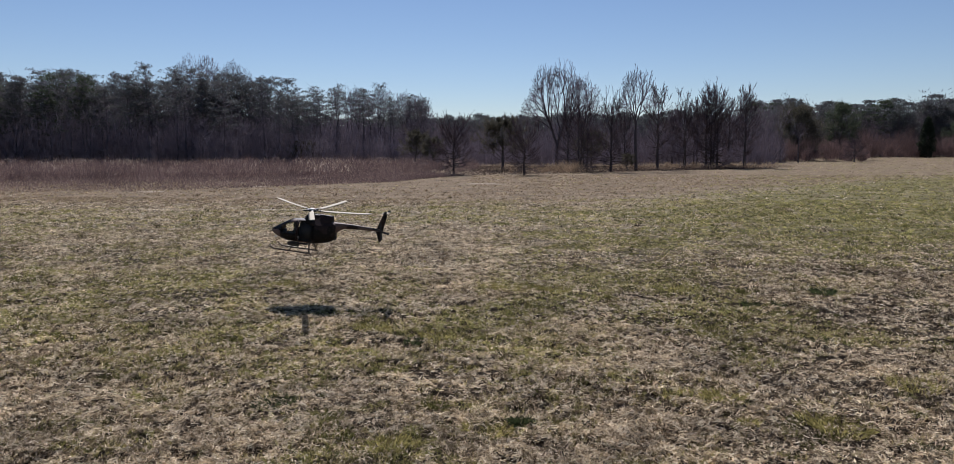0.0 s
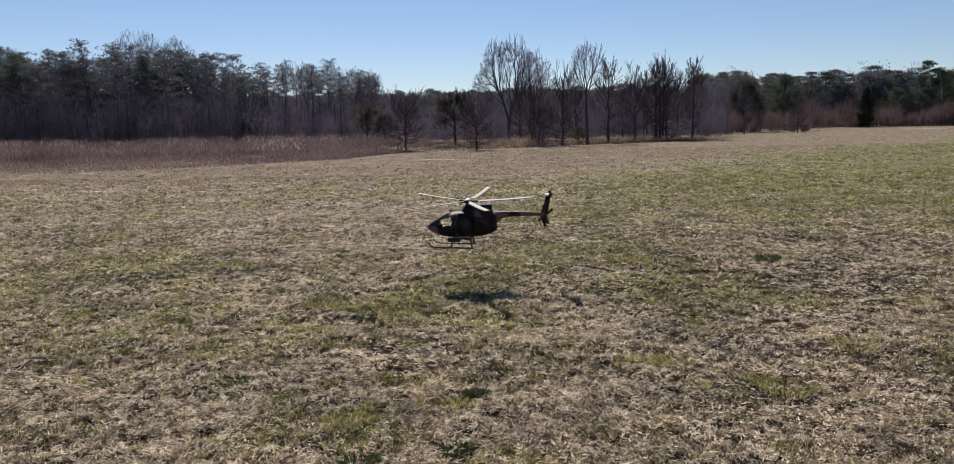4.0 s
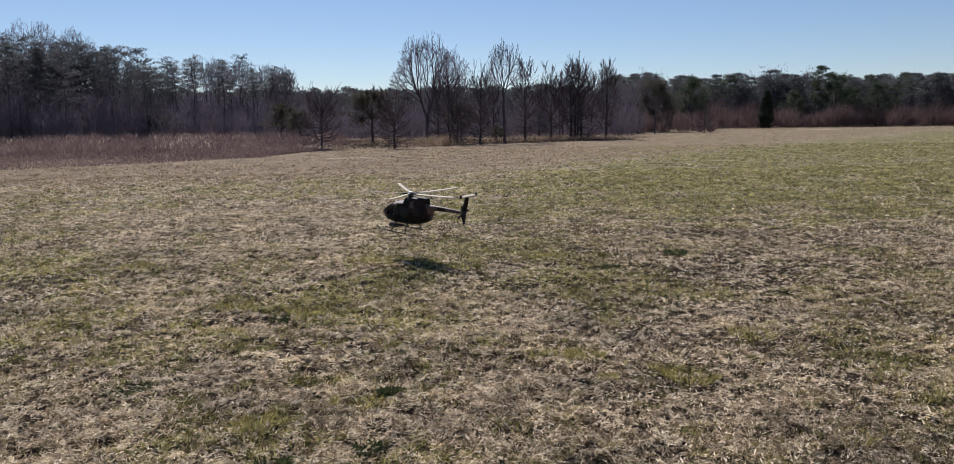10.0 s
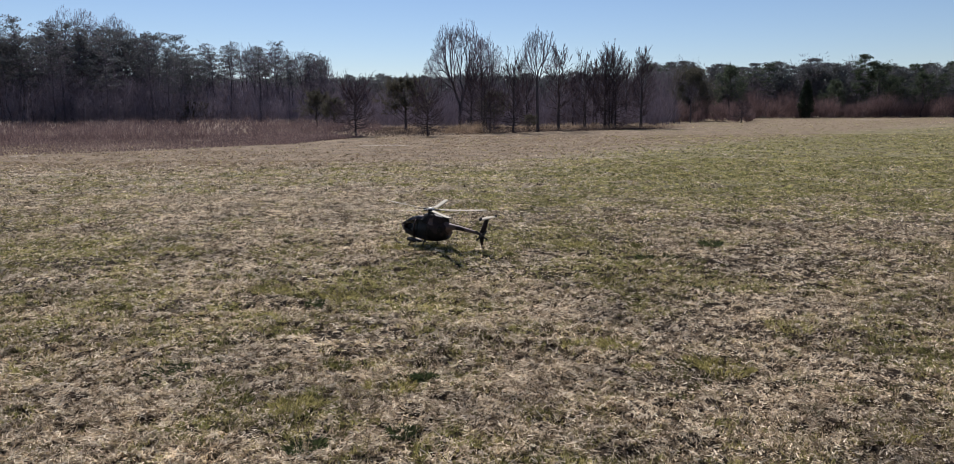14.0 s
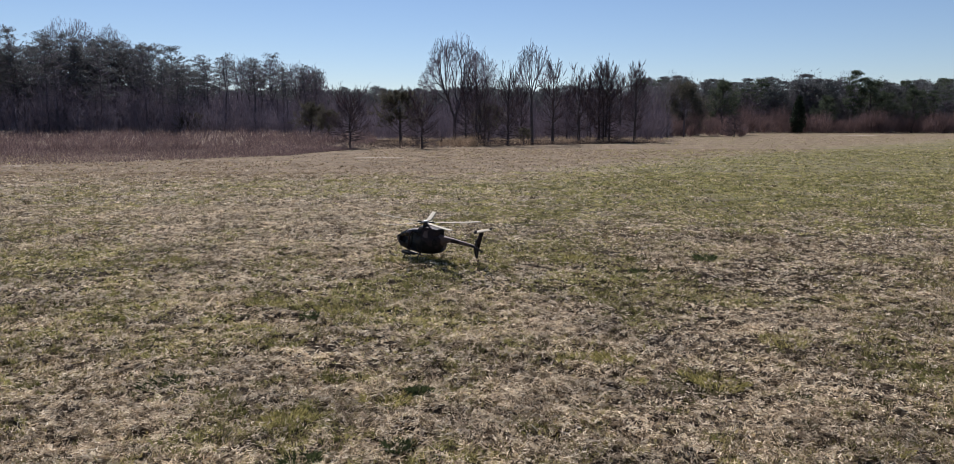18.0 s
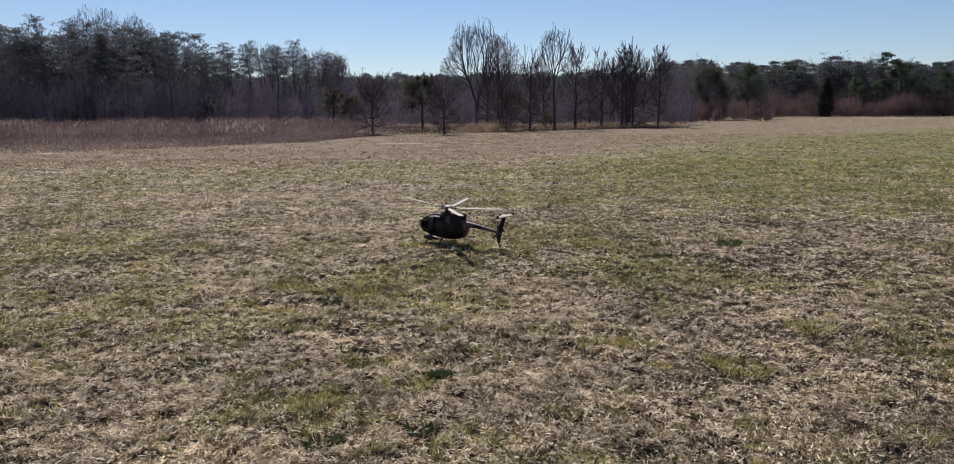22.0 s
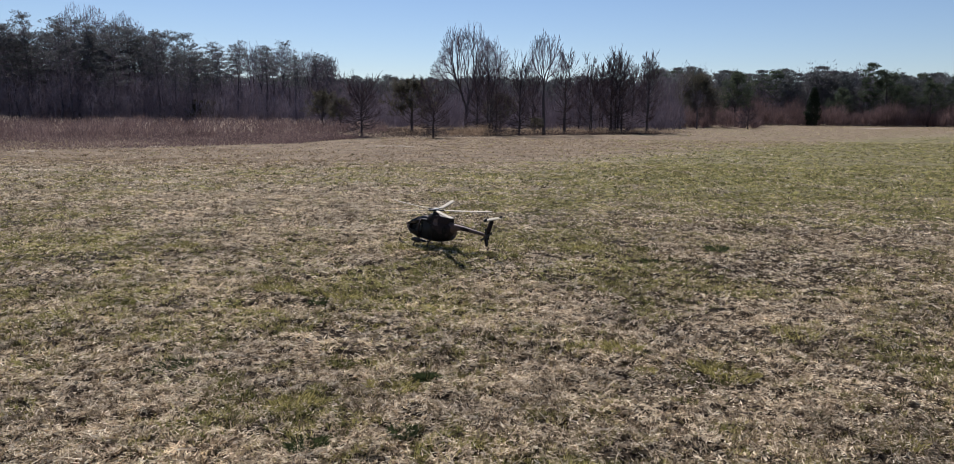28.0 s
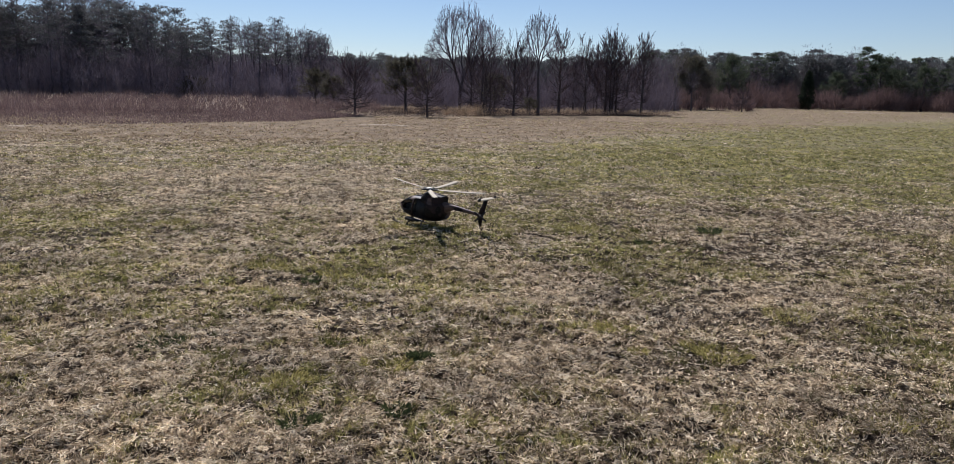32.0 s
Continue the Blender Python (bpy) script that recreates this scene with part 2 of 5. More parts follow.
def part(name, bm, material, parent, label="", smooth=True):
    me = bpy.data.meshes.new(name)
    bm.normal_update()
    bm.to_mesh(me)
    bm.free()
    for p in me.polygons:
        p.use_smooth = smooth
    me.materials.append(material)
    ob = new(name, me)
    ob.parent = parent
    if label:
        tagged(ob, label)
    return ob


def hash01(i, j, seed):
    h = (i.astype(np.int64) * 374761393 + j.astype(np.int64) * 668265263 + seed * 1442695041) & 0x7FFFFFFF
    h = ((h ^ (h >> 13)) * 1274126177) & 0x7FFFFFFF
    return ((h ^ (h >> 16)) & 0xFFFF) / 65535.0


def value_noise(x, y, size, seed=0):
    """Smooth noise from 0 to 1 with lumps of that size in metres."""
    x, y = np.asarray(x) / size, np.asarray(y) / size
    i, j = np.floor(x), np.floor(y)
    u, w = x - i, y - j
    u, w = u * u * (3 - 2 * u), w * w * (3 - 2 * w)
    a, b = hash01(i, j, seed), hash01(i + 1, j, seed)
    c, d = hash01(i, j + 1, seed), hash01(i + 1, j + 1, seed)
    return (a * (1 - u) + b * u) * (1 - w) + (c * (1 - u) + d * u) * w


def fractal(x, y, size, seed=0):
    return 0.55 * value_noise(x, y, size, seed) + 0.3 * value_noise(x, y, size / 2.3, seed + 1) + 0.15 * value_noise(x, y, size / 5.1, seed + 2)


def ground_height(x, y):
    """Low humps of the field, flat far away, a low crest that runs across the field and a slight rise under the landing place."""
    x, y = np.asarray(x, dtype=float), np.asarray(y, dtype=float)
    near = np.exp(-((x / 14) ** 2 + ((y - 6) / 11) ** 2))
    along = np.exp(-((x - 3.6) / 1.9) ** 4)
    crest = 0.025 * along * np.exp(-((y - 11.2 + 0.385 * x) / 0.3) ** 2)
    return near * (0.05 * (fractal(x, y, 2.6, 5) - 0.5) + 0.035 * (value_noise(x, y, 0.45, 9) - 0.5) + 0.02 * (value_noise(x, y, 0.17, 11) - 0.5) + 0.045 * (value_noise(x, y, 0.09, 12) - 0.5)) + crest + 0.009 * np.exp(-((x + 0.45) / 0.75) ** 2 - ((y - 8.15) / 0.6) ** 2)


# ---------------------------------------------------------------- ground
RNG = np.random.default_rng(7)


def blades(x, y, length, width, lean, curl=0.25, base=None, turn=None):
    """Bent blades of two triangles at the given roots."""
    n = len(x)
    a = RNG.uniform(0, 2 * np.pi, n) if turn is None else turn
    z0 = ground_height(x, y) if base is None else base
    up, out = np.cos(lean) * length, np.sin(lean) * length
    dx, dy = np.cos(a), np.sin(a)
    s = RNG.uniform(0, 2 * np.pi, n)
    sx, sy = np.cos(s) * width / 2, np.sin(s) * width / 2
    p0 = np.stack([x - sx, y - sy, z0 - 0.005], 1)
    p1 = np.stack([x + sx, y + sy, z0 - 0.005], 1)
    p2 = np.stack([x + dx * out * 0.45 + sx * 0.7, y + dy * out * 0.45 + sy * 0.7, z0 + up * (0.55 + curl * 0.3)], 1)
    p3 = np.stack([x + dx * out * (1 + curl), y + dy * out * (1 + curl), z0 + up * (1 - curl * 0.4)], 1)
    v = np.stack([p0, p1, p2, p3], 1).reshape(-1, 3)
    k = np.arange(n)[:, None] * 4
    f = np.concatenate([k + [0, 1, 2], k + [0, 2, 3]], 1).reshape(-1, 3)
    return v, f


def slivers(x, y, length, width, lean, base=None, turn=None):
    """Straight blades of one triangle at the given roots."""
    n = len(x)
    a = RNG.uniform(0, 2 * np.pi, n) if turn is None else turn
    z0 = ground_height(x, y) if base is None else base
    up, out = np.cos(lean) * length, np.sin(lean) * length
    s = RNG.uniform(0, 2 * np.pi, n)
    sx, sy, sz = np.cos(s) * width / 2, np.sin(s) * width / 2, RNG.uniform(-0.3, 0.3, n) * width
    v = np.stack([np.stack([x - sx, y - sy, z0 - sz], 1), np.stack([x + sx, y + sy, z0 + sz], 1),
                  np.stack([x + np.cos(a) * out, y + np.sin(a) * out, z0 + up], 1)], 1).reshape(-1, 3)
    return v, np.arange(3 * n).reshape(-1, 3)


def strips(x, y, length, width, lean, base, turn):
    """Flat tapering straws, two triangles each, lying about their middles."""
    n = len(x)
    dx, dy, dz = np.cos(turn) * np.sin(lean) * length / 2, np.sin(turn) * np.sin(lean) * length / 2, np.cos(lean) * length / 2
    sx, sy = -np.sin(turn) * width / 2, np.cos(turn) * width / 2
    sz = RNG.uniform(-0.5, 0.5, n) * width
    v = np.stack([np.stack([x - dx - sx, y - dy - sy, base - dz - sz], 1), np.stack([x - dx + sx, y - dy + sy, base - dz + sz], 1),
                  np.stack([x + dx + sx * 0.4, y + dy + sy * 0.4, base + dz + sz], 1), np.stack([x + dx - sx * 0.4, y + dy - sy * 0.4, base + dz - sz], 1)], 1).reshape(-1, 3)
    k = np.arange(n)[:, None] * 4
    return v, np.concatenate([k + [0, 1, 2], k + [0, 2, 3]], 1).reshape(-1, 3)


def scatter(y0, y1, count, half=0.98):
    """Even points over the strip of the field that widens with its distance."""
    y = np.sqrt(RNG.uniform(y0 ** 2, y1 ** 2, count))
    x = RNG.uniform(-half, half * 0.8, count) * y
    return x, y


# patches of greener grass, of bare soil and of heaped pale straw: x, y, radius
GREEN_PATCHES = [
    (1.51, 4.17, 0.2), (0.96, 4.65, 0.15), (-0.81, 5.04, 0.14), (-0.49, 3.88, 0.16), (-0.98, 3.63, 0.12), (-1.65, 5.35, 0.18), (2.22, 4.92, 0.2), (-3.42, 8.07, 0.25),
    (-1.77, 6.11, 0.3), (-1.16, 5.98, 0.3), (1.24, 8.22, 0.3), (3.92, 7.52, 0.25), (1.11, 6.37, 0.25), (0.11, 3.28, 0.14), (-3.94, 7.46, 0.3), (1.4, 5.84, 0.14), (-1.37, 3.32, 0.14), (-0.13, 3.25, 0.14),
    (-3.16, 5.74, 0.25), (-0.85, 6.87, 0.4), (-2.35, 4.85, 0.14), (1.6, 7.5, 0.4), (2.7, 8.1, 0.25), (0.3, 12.5, 1.6), (-4.6, 8.6, 0.8), (-0.5, 7.4, 0.35), (0.9, 6.9, 0.3), (-0.95, 6.5, 0.4), (4.8, 8.2, 0.4),
]
BARE_PATCHES = [
    (-0.86, 3.05, 0.14), (-0.27, 3.65, 0.11), (-2.28, 3.77, 0.2), (1.75, 5.07, 0.3), (0.58, 4.89, 0.15), (2.23, 9.64, 0.3), (2.16, 8.22, 0.25), (-1.1, 3.98, 0.13), (1.05, 3.32, 0.15), (-1.72, 5.74, 0.2), (-2.19, 4.47, 0.18),
    (3.78, 8.53, 0.5), (5.62, 9.44, 0.6), (-1.37, 7.1, 0.2), (0.48, 3.42, 0.14), (0.81, 3.57, 0.14), (2.3, 4.09, 0.22), (3.2, 7.6, 0.6), (2.9, 6.3, 0.4), (-2.9, 3.9, 0.3),
]
STRAW_PATCHES = [
    (-1.28, 4.51, 0.26), (-0.77, 4.76, 0.14), (-0.79, 3.99, 0.18), (-0.46, 3.63, 0.13), (0.38, 4.09, 0.24), (2.19, 5.39, 0.22), (-4.31, 6.61, 0.3), (-1.69, 3.57, 0.28), (1.04, 7.72, 0.24), (3.12, 9.96, 0.5),
    (-2.24, 7.15, 0.4), (1.79, 3.57, 0.22), (0.54, 5.39, 0.25), (-3.0, 9.5, 0.9), (-1.5, 9.8, 0.8), (-4.4, 10.5, 0.9), (-2.6, 11.6, 1.2), (-1.3, 11.3, 0.9), (-4.8, 13.2, 1.6), (-2.6, 14.5, 1.6),
]


def patches(x, y, places):
    g = 0 * x
    for px, py, r in places:
        g = g + np.exp(-(((x - px) / r) ** 2 + ((y - py) / r) ** 2))
    return np.minimum(g, 1.2)


def belt_line(x):
    """Where the dead brown belt before the weeds and trees begins."""
    x = np.clip(x, -200, 200)
    return 22 + 1.1 * np.clip(x, 0, 60) + 0.1 * np.clip(x, -30, 0) + 2.5 * (fractal(x, 0 * x, 9.0, 41) - 0.5)


def in_belt(x, y, soft=1.5):
    return 1 / (1 + np.exp(np.clip(-(y - belt_line(x)) / soft, -50, 50)))


def wornness(x, y):
    """The thin, trodden cover of the near field to the right."""
    return 1 / (1 + np.exp(np.clip(-(x - 1.2) / 0.5, -50, 50))) * np.clip((10.5 - y) / 2, 0, 1)


def greenness(x, y):
    g = fractal(x, y, 0.7, 21) * 1.35 + fractal(x, y, 3.0, 33) * 0.6 - 0.8 - 0.06 * np.clip((6 - y) / 2, 0, 1)
    # small clumps, fewer on the worn ground
    g = g + 0.55 * np.clip(value_noise(x, y, 0.13, 37) - 0.62, 0, 1) * (1 - 0.6 * wornness(x, y)) / 0.3
    g = g + 0.46 * patches(x, y, GREEN_PATCHES) - 0.3 * patches(x, y, STRAW_PATCHES) - 0.12 * patches(x, y, BARE_PATCHES)
    # the field to the right is greener; a dead brown belt lies before the weeds and trees
    g = g + 0.66 / (1 + np.exp(np.clip(-(x - 0.2 * y + 1.0) / 1.8, -50, 50))) * np.clip((y - 8.5) / 6, 0, 1)
    return g - 0.9 * in_belt(x, y, 1.2)


def bareness(x, y):
    return fractal(x, y, 0.8, 51) + 0.05 * wornness(x, y) + 0.28 * patches(x, y, BARE_PATCHES) - 0.2 * patches(x, y, STRAW_PATCHES)


def build_ground():
    xs = np.concatenate([[-3000, -900, -300], np.arange(-180, -34, 4.0), np.arange(-34, -7, 0.5), np.arange(-7, 6.5, 0.05), np.arange(6.5, 34.01, 0.5), np.arange(36, 181, 4.0), [300, 900, 3000]])
    ys = np.concatenate([[-3000, -600, -100, -40], np.arange(-20, 0, 0.8), np.arange(0, 2.4, 0.2), np.arange(2.4, 9.0, 0.045), np.arange(9.0, 15, 0.1), np.arange(15, 30.01, 0.3), np.arange(31, 60, 1.0), np.arange(62, 180, 4.0), [300, 900, 3000]])
    gx, gy = np.meshgrid(xs, ys)
    v = np.stack([gx, gy, ground_height(gx, gy)], -1).reshape(-1, 3)
    w = len(xs)
    q = (np.arange(len(ys) - 1)[:, None] * w + np.arange(w - 1)[None, :]).ravel()
    f = np.concatenate([np.stack([q, q + 1, q + w + 1], 1), np.stack([q, q + w + 1, q + w], 1)])
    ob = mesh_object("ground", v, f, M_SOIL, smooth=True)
    cover = np.clip(greenness(v[:, 0], v[:, 1]) * 1.1, 0, 0.9)
    belt = in_belt(v[:, 0], v[:, 1], 1.2)
    for name, values in (("green", cover), ("belt", belt), ("closed", np.clip(np.maximum((v[:, 1] - 8) / 8, np.maximum((2.1 - v[:, 1]) / 1.2, (np.abs(v[:, 0]) - 1.0 * v[:, 1]) / 1.2)), 0, 1))):
        ob.data.attributes.new(name, "FLOAT", "POINT").data.foreach_set("value", values.astype(np.float32))
    tagged(ob, "dry early-spring field with matted straw, bare soil and green patches", "ground", kind="structure")


build_ground()

COVER = {"straw": [], "olive": [], "green": [], "brown": [], "tussock": [], "moss": []}


def lay(key, made, tone):
    """Adds pieces to one kind of cover; tone: one number for each piece."""
    v, f = made
    COVER[key].append((v, f, np.repeat(tone, len(f) // len(tone))))


def tuft_blades(x, y, per, radius, high, wide, spread=0.95):
    """Upright blades that fan out of each root; gives the pieces and the root of each."""
    k = np.repeat(np.arange(len(x)), per)
    n = len(k)
    a, r = RNG.uniform(0, 2 * np.pi, n), np.sqrt(RNG.uniform(0, 1, n))
    size = high[k]
    bx, by = x[k] + np.cos(a) * r * radius[k], y[k] + np.sin(a) * r * radius[k]
    made = slivers(bx, by, size * RNG.uniform(0.55, 1.2, n), wide * RNG.uniform(0.7, 1.4, n), 0.12 + spread * r * RNG.uniform(0.4, 1.2, n), turn=a + RNG.normal(0, 0.6, n))
    return made, k


def build_litter():
    """Pale straws lying criss-cross in loose heaps, with soil between."""
    # near, far, straws, length, width
    for y0, y1, count, long, wide in ((2.3, 4.2, 165000, 0.035, 0.005), (4.2, 6.5, 200000, 0.039, 0.0066), (6.5, 9.5, 235000, 0.036, 0.0082), (9.5, 14, 190000, 0.04, 0.0115), (14, 24, 150000, 0.048, 0.0145), (24, 48, 40000, 0.09, 0.026)):
        x, y = scatter(y0, y1, count)
        grain = 0.009 + 0.0026 * y0
        heap = 0.4 * value_noise(x, y, grain * 2.2, 81) + 0.6 * value_noise(x, y, grain, 82)
        keep = RNG.uniform(0, 1, count) < np.clip(16.0 * heap - 6.5 + 0.5 * wornness(x, y) + 0.6 * np.exp(-(x / 1.3) ** 2 - ((y - 4.2) / 1.5) ** 2) + 0.5 * np.exp(-((x + 0.5) / 2.2) ** 2 - ((y - 8.5) / 2.5) ** 2) + 1.2 * patches(x, y, STRAW_PATCHES) - 2.2 * np.clip(bareness(x, y) - 0.5, 0, 0.5), 0.02, 1)
        keep &= RNG.uniform(0, 1, count) > np.clip(greenness(x, y) * 1.25, 0.0, 0.75 + 0.2 * np.clip((y - 10) / 4, 0, 1))
        keep &= RNG.uniform(0, 1, count) > 0.97 * in_belt(x, y) + 0.5 * np.clip((y - 20) / 10, 0, 1)
        x, y, heap = x[keep], y[keep], heap[keep]
        c = len(x)
        tone = np.clip(0.38 + 1.3 * (value_noise(x, y, grain * 1.6, 84) - 0.55) + 0.2 * (fractal(x, y, 0.9, 71) - 0.5) + 0.75 * RNG.uniform(0, 1, c) ** 2 + 0.12 * patches(x, y, STRAW_PATCHES), 0, 1)
        length = long * RNG.uniform(0.4, 1.5, c) * (0.7 + 0.5 * RNG.uniform(0, 1, c) ** 3)
        lift = RNG.uniform(0.002, 0.018, c) + 0.03 * np.clip(heap - 0.45, 0, 1)
        lean = np.pi / 2 - np.abs(RNG.normal(0, 0.34, c))
        base = ground_height(x, y) + lift + np.cos(lean) * length * 0.35
        # shorter on the worn ground to the right
        worn = wornness(x, y)
        brown = RNG.uniform(0, 1, c) < 0.05 + 0.17 * worn
        length, width, turn = length * (1 - 0.25 * worn), wide * RNG.uniform(0.6, 1.3, c), RNG.uniform(0, 2 * np.pi, c)
        for key, m in (("straw", ~brown), ("brown", brown)):
            lay(key, strips(x[m], y[m], length[m], width[m], lean[m], base[m], turn[m]), tone[m])


def build_tufts():
    """The standing cover: tufts of one tone each, green, olive, brown or straw-coloured by the place."""
    # near, far, tufts, blades each, radius, height, blade width
    for y0, y1, count, per, rad, high, wide in ((2.3, 4.2, 25000, 10, 0.014, 0.034, 0.0042), (4.2, 6.5, 36000, 8, 0.016, 0.037, 0.006), (6.5, 9.5, 46000, 8, 0.016, 0.033, 0.0072), (9.5, 14, 48000, 7, 0.019, 0.034, 0.0102),
                                                (14, 24, 46000, 6, 0.03, 0.042, 0.0165), (24, 48, 46000, 4, 0.045, 0.05, 0.03), (48, 150, 30000, 4, 0.1, 0.06, 0.045)):
        x, y = scatter(y0, y1, count)
        g, b = greenness(x, y), bareness(x, y)
        keep = RNG.uniform(0, 1, count) > np.clip((b - 0.52) * 4.0, 0, 0.9)
        keep &= RNG.uniform(0, 1, count) < np.clip(5.0 * value_noise(x, y, 0.032 + 0.003 * y0, 83) - 1.5 + 1.2 * np.clip(g, 0, 1), 0.08, 1)
        weeds = (y > 31 - 0.55 * (x + 10)) & (x < -0.14 * y)
        keep &= ~(weeds & (RNG.uniform(0, 1, count) < 0.7))
        x, y, g = x[keep], y[keep], g[keep]
        n = len(x)
        size = 0.5 + 1.1 * RNG.uniform(0, 1, n) ** 2
        pick = RNG.uniform(0, 1, n)
        pick += 0.16 * wornness(x, y)
        isgreen = pick < np.clip(g * 0.8, 0.01, 0.55)
        isolive = ~isgreen & (pick < np.clip(0.32 + 0.11 * np.clip((y - 9) / 5, 0, 1) + g * 1.3 - 0.3 * patches(x, y, STRAW_PATCHES), 0.06, 0.92))
        brown = ~isgreen & ~isolive & (RNG.uniform(0, 1, n) < 0.35 + 0.6 * in_belt(x, y))
        for key, m in (("green", isgreen), ("olive", isolive), ("brown", brown), ("straw", ~isgreen & ~isolive & ~brown)):
            made, k = tuft_blades(x[m], y[m], per, rad * size[m], high * size[m], wide, 0.95 if key != "straw" else 1.2)
            level = np.maximum(RNG.uniform(-0.25, 1.25, int(m.sum())), 0.5 * in_belt(x[m], y[m]))
            lay(key, made, np.clip(level, 0, 1)[k])


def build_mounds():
    """Larger shaggy tussocks, dark on the side away from the sun; the brown ones have shade in their colour too."""
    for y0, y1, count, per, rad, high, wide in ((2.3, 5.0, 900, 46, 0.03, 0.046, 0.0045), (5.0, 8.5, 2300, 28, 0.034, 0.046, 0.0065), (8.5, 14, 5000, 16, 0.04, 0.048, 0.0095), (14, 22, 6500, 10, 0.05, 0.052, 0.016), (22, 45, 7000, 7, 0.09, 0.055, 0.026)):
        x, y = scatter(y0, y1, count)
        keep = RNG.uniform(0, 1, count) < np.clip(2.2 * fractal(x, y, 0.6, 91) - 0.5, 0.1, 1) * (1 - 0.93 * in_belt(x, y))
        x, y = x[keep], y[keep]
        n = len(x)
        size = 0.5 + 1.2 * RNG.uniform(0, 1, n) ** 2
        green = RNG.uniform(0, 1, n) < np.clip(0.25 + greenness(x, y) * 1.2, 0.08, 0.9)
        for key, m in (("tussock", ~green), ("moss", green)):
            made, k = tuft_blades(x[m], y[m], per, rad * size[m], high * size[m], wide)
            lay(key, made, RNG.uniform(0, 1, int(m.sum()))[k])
    # brown thatch along the crest
    x = RNG.uniform(1.9, 5.6, 420)
    y = 11.2 - 0.385 * x + RNG.normal(0.1, 0.3, 420)
    made, k = tuft_blades(x, y, 14, np.full(420, 0.04), RNG.uniform(0.015, 0.045, 420), 0.009)
    lay("brown", made, RNG.uniform(0.0, 0.7, 420)[k])


def build_surroundings():
    """Thinner cover round and behind the standpoint and at the field's sides."""
    n = 120000
    x, y = RNG.normal(0, 8, n), RNG.normal(1, 7, n)
    out = (y < 2.3) | (x < -0.98 * y) | (x > 0.784 * y)
    x, y = x[out], y[out]
    pick = RNG.uniform(0, 1, len(x)) - np.clip(greenness(x, y), -0.2, 0.4) * 0.6
    for key, m in (("green", pick < 0.04), ("olive", (pick >= 0.04) & (pick < 0.25)), ("brown", (pick >= 0.25) & (pick < 0.5)), ("straw", pick >= 0.5)):
        c = int(m.sum())
        lay(key, slivers(x[m], y[m], RNG.uniform(0.03, 0.08, c), RNG.uniform(0.006, 0.014, c), RNG.uniform(0.5, 1.4, c), base=ground_height(x[m], y[m]) + RNG.uniform(0, 0.015, c)), RNG.uniform(0, 1, c))


def build_margin():
    """Straw and short grass that thin out round the closely covered part of the field."""
    n = 800000
    x, y = RNG.uniform(-9, 8, n), RNG.uniform(-1.5, 9, n)
    far = np.maximum(2.3 - y, np.maximum(0.714 * (-0.98 * y - x), 0.787 * (x - 0.784 * y)))
    keep = (far > 0) & (RNG.uniform(0, 1, n) < np.exp(-far / 0.8))
    x, y = x[keep], y[keep]
    c = len(x)
    green, pick = greenness(x, y), RNG.uniform(0, 1, c)
    lying = pick > 0.3 + 0.4 * np.clip(green, 0, 1)
    tone = np.clip(0.2 + 0.5 * value_noise(x, y, 0.03, 84) + 0.5 * RNG.uniform(0, 1, c) ** 2, 0, 1)
    wide = RNG.uniform(0.004, 0.007, c) * np.clip(y / 4, 1, 2)
    m = lying
    k = int(m.sum())
    lay("straw", strips(x[m], y[m], RNG.uniform(0.015, 0.05, k), wide[m], np.pi / 2 - np.abs(RNG.normal(0, 0.34, k)), ground_height(x[m], y[m]) + RNG.uniform(0.004, 0.022, k), RNG.uniform(0, 2 * np.pi, k)), tone[m])
    for key, m in (("olive", ~lying & (pick < 0.14 + 0.3 * np.clip(green, 0, 1))), ("brown", ~lying & (pick >= 0.14 + 0.3 * np.clip(green, 0, 1)))):
        k = int(m.sum())
        lay(key, slivers(x[m], y[m], RNG.uniform(0.015, 0.04, k), wide[m], RNG.uniform(0.2, 1.1, k)), tone[m])


build_litter()
build_tufts()
build_mounds()
build_surroundings()
build_margin()
for key, name, material, label in (("straw", "grass", M_STRAW, "matted pale dry straw lying over the field"), ("olive", "grass", M_OLIVE, "short olive half-dry grass of the field"),
                                   ("green", "grass", M_GREEN, "fresh green grass blades in uneven patches"), ("brown", "grass", M_BROWN, "dead brown grass of the field"),
                                   ("tussock", "tussocks", M_TUSSOCK, "shaggy brown tussocks scattered over the field, coloured dark as shade"), ("moss", "tussocks", M_MOSS, "dark olive tussocks scattered over the field")):
    starts = np.cumsum([0] + [len(v) for v, f, tone in COVER[key]])
    ob = mesh_object(name, np.concatenate([v for v, f, tone in COVER[key]]), np.concatenate([f + s for (v, f, tone), s in zip(COVER[key], starts)]), material, tones=np.concatenate([tone for v, f, tone in COVER[key]]))
    tagged(ob, label, "grass", kind="stuff")


